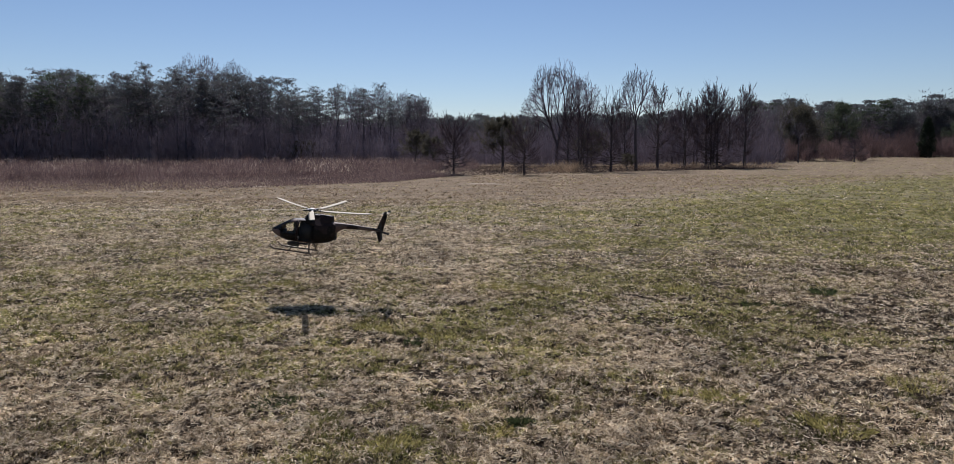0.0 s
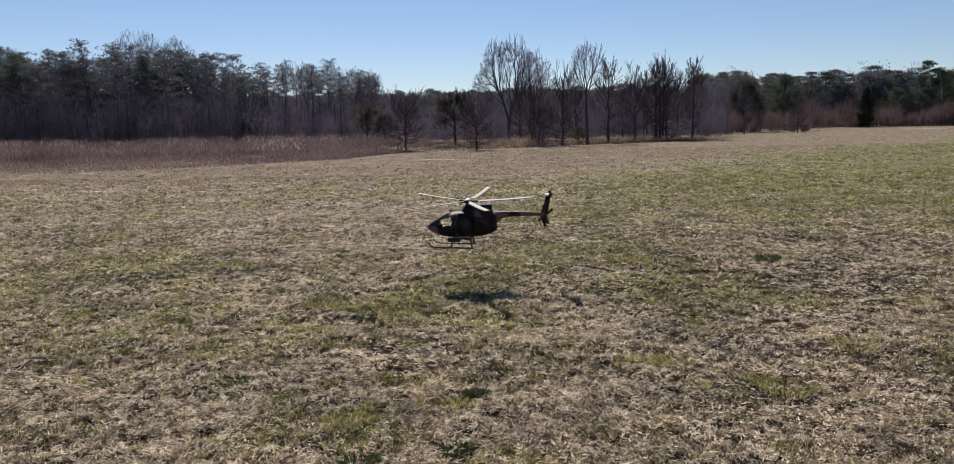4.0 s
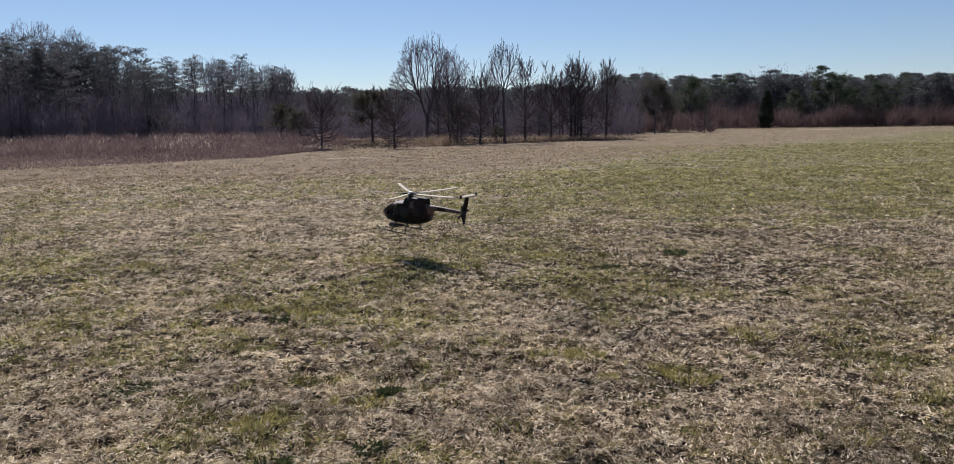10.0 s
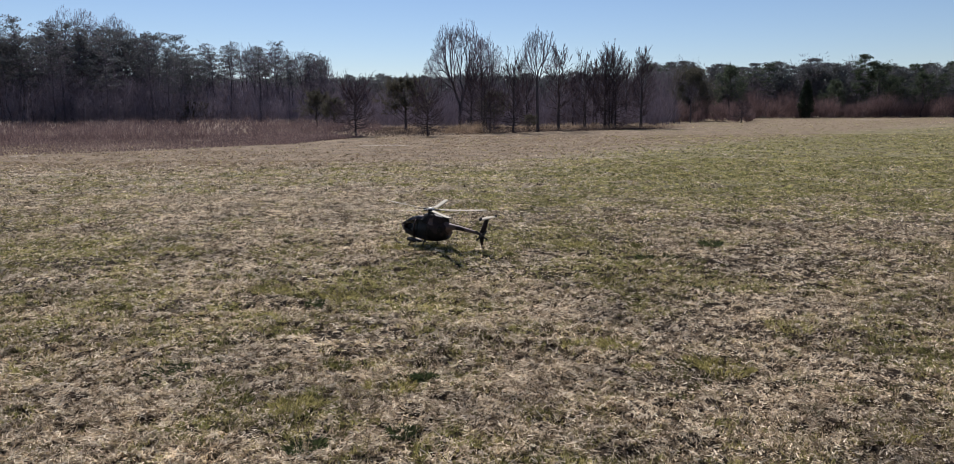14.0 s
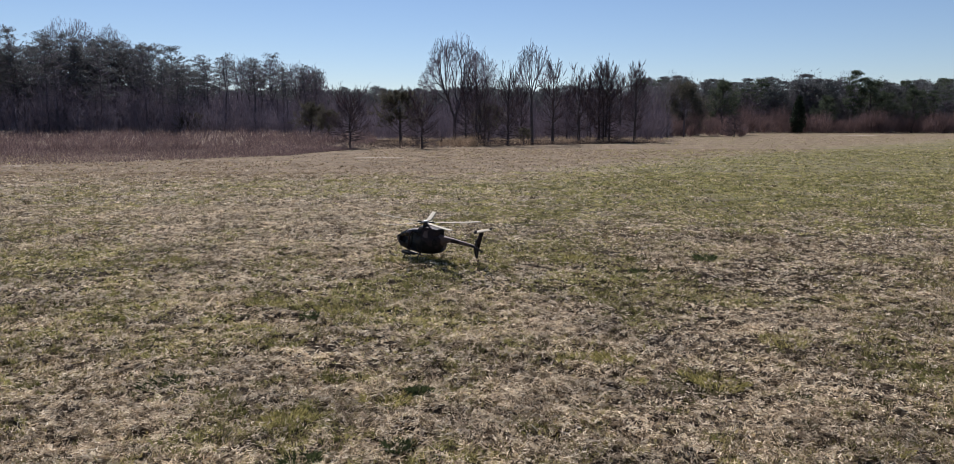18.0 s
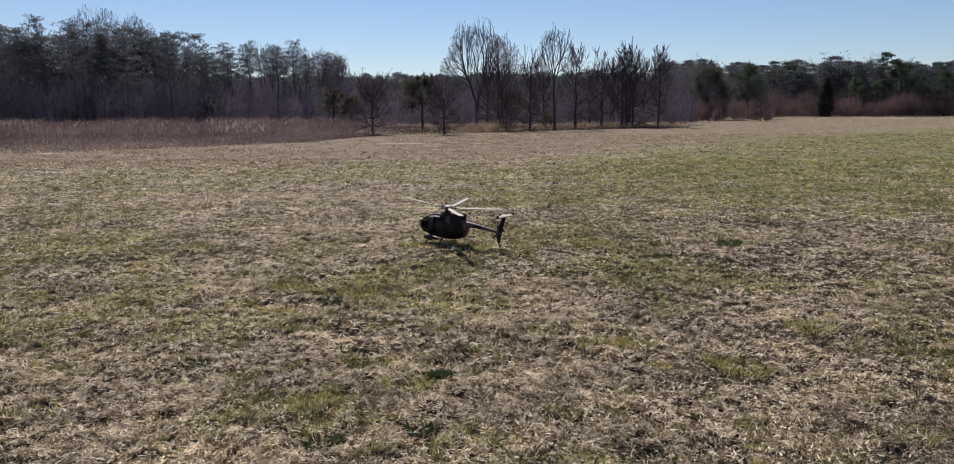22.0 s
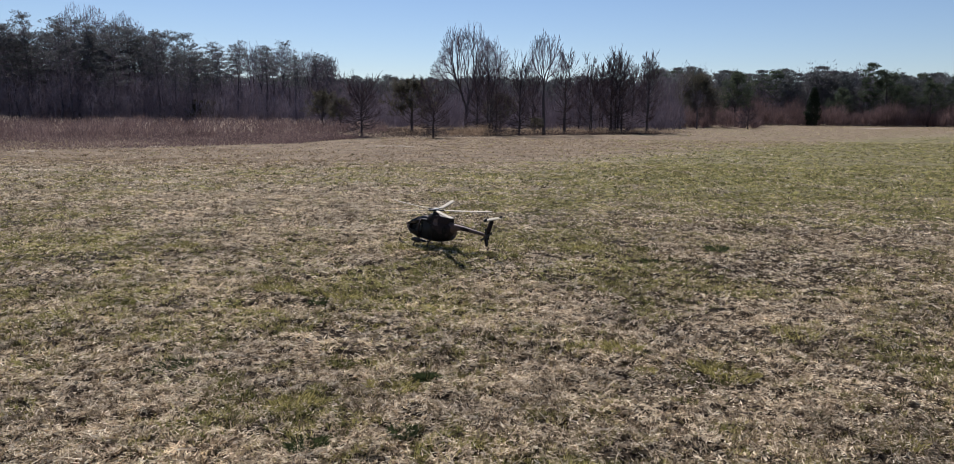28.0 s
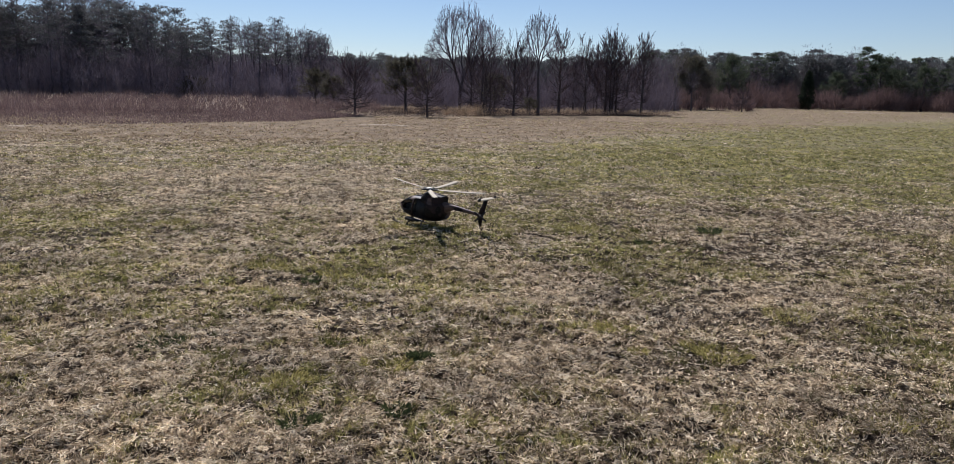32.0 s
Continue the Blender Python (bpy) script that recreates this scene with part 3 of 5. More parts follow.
def grass_tuft(x, y, radius, height, count, material, label):
    count = int(count * 1.4)
    a, r = RNG.uniform(0, 2 * np.pi, count), radius * np.sqrt(RNG.uniform(0, 1, count))
    v, f = blades(r * np.cos(a), r * np.sin(a), height * RNG.uniform(0.5, 1.2, count), 0.0034 * RNG.uniform(0.7, 1.4, count) * max(1.0, y / 4.5),
                  RNG.uniform(0.0, 0.9, count), base=np.zeros(count), turn=a + RNG.uniform(-0.7, 0.7, count))
    ob = new("grass_tuft")
    tagged(mesh_object("blade_mass", v, f, material, ob, tones=np.repeat(RNG.uniform(0, 1, count), 2)), kind="stuff")
    ob.location = (x, y, float(ground_height(x, y)))
    tagged(ob, label, "grass tuft", group="tufts in the field")


for tx, ty, tr, th, tn in ((-0.30, 3.98, 0.04, 0.065, 280), (-1.88, 4.19, 0.13, 0.045, 260), (-0.36, 3.27, 0.06, 0.05, 160), (-0.79, 3.14, 0.08, 0.05, 200), (1.81, 7.58, 0.07, 0.06, 130),
                           (2.06, 7.46, 0.06, 0.05, 90), (2.70, 8.14, 0.12, 0.06, 160), (1.88, 3.90, 0.07, 0.035, 80), (2.00, 6.15, 0.09, 0.04, 120), (-1.32, 5.74, 0.07, 0.05, 100)):
    grass_tuft(tx, ty, tr, th, tn, M_DARKGREEN, "dark green grass tuft standing out of the dry straw")
for tx, ty, tr, th, tn in ((1.51, 4.17, 0.16, 0.045, 330), (1.40, 4.3, 0.1, 0.05, 130), (1.0, 4.17, 0.055, 0.045, 110), (0.96, 4.65, 0.14, 0.045, 240), (-0.81, 5.04, 0.12, 0.045, 180), (-0.49, 3.88, 0.14, 0.045, 260), (-0.98, 3.63, 0.11, 0.05, 230),
                           (2.22, 4.92, 0.17, 0.035, 200), (2.01, 3.23, 0.09, 0.035, 90), (-1.77, 6.11, 0.16, 0.045, 180), (-1.16, 5.98, 0.16, 0.05, 180), (1.24, 8.22, 0.18, 0.06, 170), (-3.42, 8.07, 0.18, 0.06, 160), (1.11, 6.37, 0.2, 0.045, 200)):
    grass_tuft(tx, ty, tr, th, tn, M_SEDGE, "yellow-olive grass tuft among dry straw")
for tx, ty, tr, th, tn in ((-0.75, 8.05, 0.16, 0.055, 170), (-0.45, 8.0, 0.2, 0.05, 220), (-0.2, 8.02, 0.17, 0.05, 170), (-0.95, 8.15, 0.13, 0.05, 120), (-0.62, 8.3, 0.2, 0.045, 150), (-0.3, 8.32, 0.2, 0.045, 150)):
    grass_tuft(tx, ty, tr, th * 0.8, tn, M_SEDGE, "low shaggy olive grass round the landing place")
for tx, ty, tr, th, tn in ((-0.84, 4.24, 0.06, 0.045, 120), (-1.5, 4.05, 0.1, 0.045, 150), (-1.35, 3.75, 0.12, 0.05, 170), (2.96, 4.39, 0.11, 0.05, 150), (1.93, 8.22, 0.11, 0.055, 130), (-2.9, 5.6, 0.12, 0.05, 130)):
    grass_tuft(tx, ty, tr, th, tn, M_MOSS, "shaggy dark olive tussock in the straw")


# ---------------------------------------------------------------- trees
class Wood:
    """Collects tapered limbs."""

    def __init__(self):
        self.v, self.f, self.n = [], [], 0

    def limb(self, p, q, r0, r1, sides=5):
        p, q = np.asarray(p, float), np.asarray(q, float)
        d = q - p
        d = d / (np.linalg.norm(d) + 1e-9)
        s = np.cross(d, (0.3, 0.9, 0.2) if abs(d[2]) > 0.8 else (0, 0, 1))
        s /= np.linalg.norm(s)
        t = np.cross(d, s)
        a = np.arange(sides) * 2 * np.pi / sides
        ring = np.cos(a)[:, None] * s + np.sin(a)[:, None] * t
        self.v.append(np.concatenate([p + ring * r0, q + ring * r1]))
        i = np.arange(sides)
        j = (i + 1) % sides
        self.f.append(np.concatenate([np.stack([i, j, j + sides], 1), np.stack([i, j + sides, i + sides], 1)]) + self.n)
        self.n += 2 * sides

    def twig(self, p, q, width, rng):
        """One flat tapering twig."""
        side = np.cross(q - p, rng.normal(0, 1, 3))
        side *= width / (2 * np.linalg.norm(side) + 1e-9)
        self.v.append(np.stack([p - side, p + side, q]))
        self.f.append(np.array([[0, 1, 2]]) + self.n)
        self.n += 3

    def make(self, name, material, parent, smooth=True):
        return mesh_object(name, np.concatenate(self.v), np.concatenate(self.f), material, parent, smooth)


def clumps(points, radius, per, size, rng, flat=0.7):
    """Small ragged leaf triangles round each point."""
    p = np.repeat(np.asarray(points, float), per, 0)
    n = len(p)
    o = rng.normal(0, 1, (n, 3))
    o /= np.linalg.norm(o, axis=1)[:, None] + 1e-9
    o *= radius * rng.uniform(0.2, 1, n)[:, None] ** 0.6
    o[:, 2] *= flat
    c = p + o
    e1, e2 = rng.normal(0, 1, (n, 3)), rng.normal(0, 1, (n, 3))
    e1 *= (size * rng.uniform(0.5, 1.2, n) / (np.linalg.norm(e1, axis=1) + 1e-9))[:, None]
    e2 *= (size * 0.5 * rng.uniform(0.5, 1.2, n) / (np.linalg.norm(e2, axis=1) + 1e-9))[:, None]
    v = np.stack([c - e1 * 0.5, c + e2, c + e1 * 0.6], 1).reshape(-1, 3)
    return v, np.arange(n * 3).reshape(-1, 3)


def spray(twigs, name, base, material=None):
    """The countless twigs of one tree, joined."""
    tagged(twigs.make(name, material or M_TWIG, base, False), kind="stuff")


def level_top(base, height):
    """Scales a tree so that its top is at that height."""
    top = max(v.co.z for o in base.children for v in o.data.vertices)
    for o in base.children:
        o.data.transform(Matrix.Scale(height / top, 4))
    return base


def turned(d, angle, around):
    return np.array(Matrix.Rotation(angle, 3, Vector(around)) @ Vector(d))


def sprout(wood, twigs, tips, p, d, length, r, level, rng, bend=0.25, up=0.15, kids=(5, 4, 3), spread=0.7, taper=0.55, share=(0.4, 0.65), least=0.012):
    """A limb in pieces with side limbs, down to twigs."""
    pieces = 4 if level <= 1 else 2
    pts = [np.asarray(p, float)]
    d = np.asarray(d, float)
    for i in range(pieces):
        d = d + rng.normal(0, bend * 0.35, 3) + np.array([0, 0, up * 0.4])
        d /= np.linalg.norm(d)
        pts.append(pts[-1] + d * length / pieces)
    rr = np.maximum(np.linspace(r, r * taper * 0.6, pieces + 1), least)
    target = wood if level <= 1 else twigs
    for i in range(pieces):
        target.limb(pts[i], pts[i + 1], rr[i], rr[i + 1], 5 if level == 0 else (4 if level == 1 else 3))
    tips.extend(pts[1:] if level >= 2 else pts[-1:])
    if level >= len(kids):
        return
    for k in range(kids[level]):
        t = rng.uniform(0.3, 1.0) * pieces
        i = min(int(t), pieces - 1)
        at = pts[i] + (pts[i + 1] - pts[i]) * (t - i)
        axis = rng.normal(0, 1, 3)
        nd = turned(pts[i + 1] - pts[i], rng.uniform(0.4, 1.0) * spread, axis)
        nd /= np.linalg.norm(nd)
        sprout(wood, twigs, tips, at, nd, length * rng.uniform(*share), rr[i] * 0.5, level + 1, rng, bend, up, kids, spread, taper, share, least)


def open_pine(seed, height, bare=0.25, width=0.35, material=None, per=9, low=0.12, stems=1, dense=1.0, rise=(-0.05, 0.35), tuft=0.1, leaf=0.12, taper=0.6, climb=0.5, kids=(0, 5, 3)):
    """Old open-grown pine: whorls of long limbs that turn up, sparse tufts and cones."""
    rng = np.random.default_rng(seed)
    base = new("pine_tree")
    trunk, twigs, tips = Wood(), Wood(), []
    for stem in range(stems):
        off = rng.normal(0, 0.35, 2) * (stem > 0)
        hh = height * (1 if stem == 0 else rng.uniform(0.75, 0.95))
        pts = [np.array([off[0], off[1], -0.1])]
        for i in range(8):
            pts.append(np.array([off[0] + rng.normal(0, 0.012 * hh), off[1] + rng.normal(0, 0.012 * hh), hh * (i + 1) / 8]))
        rad = np.linspace(0.025 * hh + 0.035, 0.015, 9)
        for i in range(8):
            trunk.limb(pts[i], pts[i + 1], rad[i], rad[i + 1], 8)
        z = low * hh
        while z < hh * 0.97:
            u = z / hh
            reach = width * hh * (1.06 - u) ** taper * (0.65 + 0.5 * min(1, (u - low + 0.15) * 4)) * rng.uniform(0.65, 1.15)
            i = min(int(u * 8), 7)
            at = pts[i] + (pts[i + 1] - pts[i]) * (u * 8 - i)
            for k in range(rng.integers(2, 4)):
                a = rng.uniform(0, 2 * np.pi)
                d = np.array([np.cos(a), np.sin(a), rng.uniform(*rise) + climb * u])
                sprout(trunk, twigs, tips, at, d / np.linalg.norm(d), reach * rng.uniform(0.8, 1.1), rad[i] * 0.18 + 0.009, 1, rng, 0.3, 0.3, kids, 0.8, least=0.0105)
            z += hh * rng.uniform(0.04, 0.07) * (1.25 if hh > 6 else 1) / dense
    trunk.make("trunk", M_BARK, base)
    spray(twigs, "branchwork", base, M_DEADTWIG)
    tips = np.array(tips)
    keep = tips[rng.uniform(0, 1, len(tips)) > bare + (1 - bare) * (0.75 if material is None else 0.0) * np.clip(tips[:, 2] / height, 0, 1) ** 2]
    v, f = clumps(keep, tuft, per, leaf, rng)
    tagged(mesh_object("crown", v, f, material or M_CONE, base), kind="stuff")
    return level_top(base, height)


def dead_pine(seed, height, half, low=0.12, stems=1, dense=1.0, droop=-10, rise=62, skirt=0.6, thick=1.0, spread=0.3, upright=0.45, flat=2):
    """Half-dead pine: long bare limbs below, limbs that turn up to a rounded crown of fine upright twigs, old cones on their ends."""
    rng = np.random.default_rng(seed)
    base = new("pine_tree")
    trunk, twigs, ends = Wood(), Wood(), []
    for stem in range(stems):
        h = height * (1 if stem == 0 else rng.uniform(0.82, 0.97))
        a0 = rng.uniform(0, 2 * np.pi)
        off = np.array([np.cos(a0), np.sin(a0)]) * spread * (stem > 0)
        tilt = off * rng.uniform(0.2, 0.7)
        pts = [np.array([off[0] + tilt[0] * i / 8 + rng.normal(0, 0.006 * h) * (i > 0), off[1] + tilt[1] * i / 8 + rng.normal(0, 0.006 * h) * (i > 0), h * i / 8 - 0.1 * (i == 0)]) for i in range(9)]
        rad = thick * np.linspace(0.021 * h + 0.03, 0.012, 9) * (1 if stems == 1 else 0.75)
        for i in range(8):
            trunk.limb(pts[i], pts[i + 1], rad[i], rad[i + 1], 8)
        u, turn = low, rng.uniform(0, 6.28)
        while u < 0.985:
            i = min(int(u * 8), 7)
            at = pts[i] + (pts[i + 1] - pts[i]) * (u * 8 - i)
            for k in range(3):
                turn += 2.4 + rng.normal(0, 0.3)
                el = radians(droop + (rise - droop) * u ** 1.3 + rng.normal(0, 9))
                shape = min(1.0, skirt + (u - low) * 2.2) * (1.0 if u < 0.55 else math.sqrt(max(0.05, 1 - ((u - 0.55) / 0.47) ** flat)))
                length = half * h * shape * rng.uniform(0.65, 1.12) / max(math.cos(el), 0.55)
                d = np.array([math.cos(turn) * math.cos(el), math.sin(turn) * math.cos(el), math.sin(el)])
                line, r = [at], rad[i] * 0.26 + 0.018
                for q in range(4):
                    d = d + rng.normal(0, 0.11, 3) + np.array([0, 0, 0.1 + 0.12 * u])
                    d /= np.linalg.norm(d)
                    line.append(line[-1] + d * length / 4)
                    trunk.limb(line[-2], line[-1], r * (1 - 0.2 * q), r * (0.8 - 0.2 * q) + 0.004, 4)
                for q in range(int((6 * dense + 2) * (0.5 + 0.5 * min(1.0, u / 0.5)))):
                    t = rng.uniform(0.2, 1.0) * 4
                    j = min(int(t), 3)
                    p = line[j] + (line[j + 1] - line[j]) * (t - j)
                    e = (line[j + 1] - line[j]) / (length / 4) + rng.normal(0, 0.55, 3) + np.array([0, 0, upright * (0.4 + u)])
                    e /= np.linalg.norm(e)
                    long = (0.22 + 0.34 * (1 - t / 5)) * length * rng.uniform(0.6, 1.1) + 0.12
                    m = p + e * long * 0.5
                    n = m + (e + np.array([0, 0, 0.25])) * long * 0.5
                    twigs.limb(p, m, 0.02, 0.016, 3)
                    twigs.limb(m, n, 0.016, 0.01, 3)
                    ends.append(n)
                    for w in range(8):
                        b = p + (n - p) * rng.uniform(0.2, 1.0)
                        f = e * 0.7 + rng.normal(0, 0.45, 3) + np.array([0, 0, upright * (0.5 + u)])
                        twigs.twig(b, b + f / np.linalg.norm(f) * rng.uniform(0.14, 0.36) * (0.6 + 0.07 * h), 0.028, rng)
            u += rng.uniform(0.045, 0.07) / dense
    trunk.make("trunk", M_BARK, base)
    spray(twigs, "branchwork", base, M_DEADTWIG)
    ends = np.array(ends)
    v, f = clumps(ends[rng.uniform(0, 1, len(ends)) < 0.7], 0.07, 2, 0.085, rng)
    tagged(mesh_object("cone_mass", v, f, M_CONE, base), "old dark cones", kind="stuff")
    return level_top(base, height)


def bare_tree(seed, height, half=0.32, fork=0.25, count=420, thin=0.011, deep=0.45, forks=2):
    """Leafless broadleaf tree: limbs part again and again towards the twig ends of a rounded crown."""
    rng = np.random.default_rng(seed)
    base = new("bare_tree")
    trunk, twigs = Wood(), Wood()
    top = np.array([rng.normal(0, 0.1), rng.normal(0, 0.1), height * fork])
    trunk.limb((0, 0, -0.1), top, 0.017 * height, 0.014 * height, 8)
    # twig ends fill the outer part of a dome that opens upwards from the fork
    a, t = rng.uniform(0, 2 * np.pi, count), np.arccos(rng.uniform(-0.15, 1, count))
    r = rng.uniform(deep, 1.0, count) ** 0.6 * (1 + 0.12 * np.sin(3 * a + seed) + 0.08 * np.sin(5 * t + 2 * a))
    mid, up = height * (fork + 0.42 * (1 - fork)), height * (1 - fork) * 0.58
    ends = np.stack([half * height * r * np.sin(t) * np.cos(a), half * height * r * np.sin(t) * np.sin(a), mid + up * r * np.cos(t)], 1)

    def grow(p, d, pts, level):
        c = pts.mean(0)
        n = len(pts)
        if n == 1:
            q = (p + c) / 2 + d * np.linalg.norm(c - p) * 0.12
            twigs.limb(p, q, thin, thin * 0.9, 3)
            twigs.limb(q, c, thin * 0.9, thin * 0.6, 3)
            for k in range(forks):
                o = c - q + rng.normal(0, 0.35, 3) * np.linalg.norm(c - q)
                twigs.limb(q, q + o * 0.7, thin * 0.8, thin * 0.5, 3)
            return
        span = np.linalg.norm(c - p)
        way = (c - p) / (span + 1e-9)
        q = p + (way + 0.2 * d) * span * (0.1 if level < 2 else 0.2 if level < 5 else 0.33) + rng.normal(0, 0.012 * span, 3)
        rad = max(thin, 0.0007 * height * n ** 0.42)
        target = trunk if n > 40 else twigs
        sides = 5 if n > 40 else 3
        mid_p = (p + q) / 2 + rng.normal(0, 0.006 * span, 3)
        target.limb(p, mid_p, rad * 1.08, rad, sides)
        target.limb(mid_p, q, rad, rad * 0.92, sides)
        off = pts - c
        axis = np.linalg.svd(off - np.outer(off @ way, way), full_matrices=False)[2][0] if n > 2 else pts[1] - pts[0]
        side = off @ axis
        cut = np.quantile(side, rng.uniform(0.35, 0.65)) if n > 3 else 0.0
        low, high = pts[side <= cut], pts[side > cut]
        nd = (q - p) / (np.linalg.norm(q - p) + 1e-9)
        for part_pts in (low, high):
            if len(part_pts):
                grow(q, nd, part_pts, level + 1)

    grow(top, np.array([0, 0, 1.0]), ends, 0)
    trunk.make("trunk", M_GREYBARK, base)
    spray(twigs, "twig_spray", base)
    return level_top(base, height)


def forest_pine(seed, height, crown_from=0.5, width=0.17, puffs=2, leaves=20, material=None, dead=0.0, leaf=0.3):
    """Tall forest pine: bare trunk with stubs, and level limbs that carry flat ragged tufts up to a rounded top."""
    rng = np.random.default_rng(seed)
    base = new("pine_tree")
    trunk, twigs = Wood(), Wood()
    lean = rng.normal(0, 0.018, 2)
    pts = [np.array([lean[0] * z + rng.normal(0, 0.1), lean[1] * z + rng.normal(0, 0.1), z]) for z in np.linspace(0, height, 8)]
    pts[0][2] = -0.2
    rad = np.linspace(0.009 * height + 0.05, 0.03, 8)
    for i in range(7):
        trunk.limb(pts[i], pts[i + 1], rad[i], rad[i + 1], 6)
    tufts = []
    z, turn = height * 0.14, rng.uniform(0, 6.28)
    side = rng.uniform(0, 6.28)
    while z < height * 0.985:
        u = z / height
        i = min(int(u * 7), 6)
        at = pts[i] + (pts[i + 1] - pts[i]) * (u * 7 - i)
        crown = u > crown_from
        c = (u - crown_from) / (1 - crown_from)
        for k in range(3 if crown else 2):
            turn += 2.4 + rng.normal(0, 0.5)
            if crown:
                reach = width * height * (0.45 + 0.75 * math.sqrt(max(0.0, 1 - abs(2 * c - 0.75) ** 2.2 / 1.7))) * rng.uniform(0.45, 1.1) * (1 - 0.5 * max(0, c - 0.7) / 0.3) * (1 + 0.25 * math.cos(turn - side))
            else:
                reach = width * height * rng.uniform(0.3, 0.9)
            el = (rng.uniform(-0.1, 0.3) + 0.35 * c) if crown else rng.uniform(-0.35, 0.25)
            d = np.array([math.cos(turn), math.sin(turn), el])
            mid = at + d * reach * 0.5
            tip = mid + (d + np.array([0, 0, 0.15])) * reach * 0.5
            twigs.limb(at, mid, 0.05, 0.035, 3)
            twigs.limb(mid, tip, 0.035, 0.02, 3)
            for w in range(3 if crown else 6):
                p = at + (tip - at) * rng.uniform(0.2, 1.0)
                twigs.twig(p, p + d * 0.4 + rng.normal(0, 0.45, 3) * (1 + 0.03 * height), 0.05, rng)
            if crown and rng.uniform() > dead:
                for q in range(puffs):
                    t = 1.0 - 0.42 * q / max(1, puffs - 1) * rng.uniform(0.6, 1.4)
                    tufts.append(at + (tip - at) * t + rng.normal(0, 0.02 * height, 3) * (1, 1, 0.4))
        z += height * (0.042 if crown else 0.055) * rng.uniform(0.7, 1.3)
    tufts.append(pts[-1])
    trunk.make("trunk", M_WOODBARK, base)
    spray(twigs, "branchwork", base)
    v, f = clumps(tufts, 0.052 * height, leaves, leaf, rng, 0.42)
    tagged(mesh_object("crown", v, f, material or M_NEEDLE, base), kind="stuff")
    return level_top(base, height)


def cedar(seed, height, width=0.22, material=None):
    """Dense column of a red cedar, pointed and ragged."""
    rng = np.random.default_rng(seed)
    base = new("cedar_tree")
    trunk = Wood()
    trunk.limb((0, 0, -0.1), (0, 0, height * 0.9), 0.02 * height, 0.02, 7)
    pts = []
    for k in range(520):
        u = rng.uniform(0.03, 1) ** 0.9
        r = width * height * (min(1, u * 1.7 + 0.38) * (1 - u) ** 0.6) * rng.uniform(0.55, 1.08)
        a = rng.uniform(0, 2 * np.pi)
        pts.append((r * np.cos(a), r * np.sin(a), u * height))
    trunk.make("trunk", M_BARK, base)
    v, f = clumps(pts, 0.055 * height, 14, 0.045 * height, rng, 1.3)
    tagged(mesh_object("crown", v, f, material or M_CEDAR, base), kind="stuff")
    return level_top(base, height)


def put(ob, bearing, dist, size=1.0, turn=0.0, tall=1.0):
    """Place a thing by the tangent of its bearing from the field's near edge and its distance along y."""
    ob.matrix_basis = Matrix.LocRotScale((bearing * dist, dist, 0), Euler((0, 0, turn)), (size, size, size * tall))
    return ob


PINE_LABEL = "dark half-dead pine with bare limbs and old cones"
ROW = "pines in a row"
row_sets = {"low": dead_pine(101, 4.05, 0.72, 0.2, dense=1.35, droop=-20, rise=48, skirt=0.75, thick=1.15, upright=0.3, flat=4), "small": dead_pine(102, 3.75, 0.64, 0.16, dense=1.1, droop=-15, rise=48, skirt=0.8, thick=1.15, upright=0.32, flat=4),
            "group": dead_pine(103, 6.7, 0.43, 0.08, stems=2, dense=0.66, spread=0.4), "limby": dead_pine(104, 6.25, 0.4, 0.13, dense=1.2, droop=-5, rise=58, skirt=0.75),
            "tall": dead_pine(106, 7.2, 0.28, 0.16, dense=1.0, skirt=0.5), "twin": dead_pine(107, 7.5, 0.33, 0.2, stems=2, spread=0.3, dense=0.8, thick=0.75), "dense": dead_pine(105, 8.2, 0.31, 0.03, stems=3, dense=0.95, droop=-20, skirt=0.75, spread=0.45),
            "slender": dead_pine(108, 7.3, 0.24, 0.18, stems=2, spread=0.35, thick=0.8, dense=0.8)}
# kind, bearing, distance, size, turn
for kind, b, d, s, a in (("low", -0.1652, 49.5, 1.12, 0.3), ("small", -0.0663, 48.8, 1.14, 2.0), ("group", 0.0085, 55.5, 0.96, 0.9), ("group", 0.0195, 57.5, 0.9, 2.9), ("limby", 0.0515, 55.5, 1.08, 0.2), ("tall", 0.1135, 61.0, 1.0, 2.6),
                         ("twin", 0.1495, 68.0, 1.0, 3.2), ("tall", 0.1764, 68.0, 1.02, 0.7), ("dense", 0.187, 67.5, 1.0, 1.2), ("slender", 0.2255, 68.0, 1.07, 4.0),
                         ("limby", 0.133, 76.0, 1.05, 1.9), ("limby", 0.07, 74.0, 1.1, 4.2), ("tall", 0.206, 79.0, 1.0, 5.0), ("limby", -0.006, 71.0, 1.1, 2.9), ("slender", 0.165, 76.0, 1.0, 5.5)):
    t = copy_thing(row_sets[kind], Matrix())
    tagged(put(t, b, d, s, a), PINE_LABEL, "tree", ROW)

green_bush = open_pine(111, 4.2, 0.0, 0.56, material=M_DULL, per=9, low=0.2, dense=1.3, tuft=0.17, leaf=0.13)
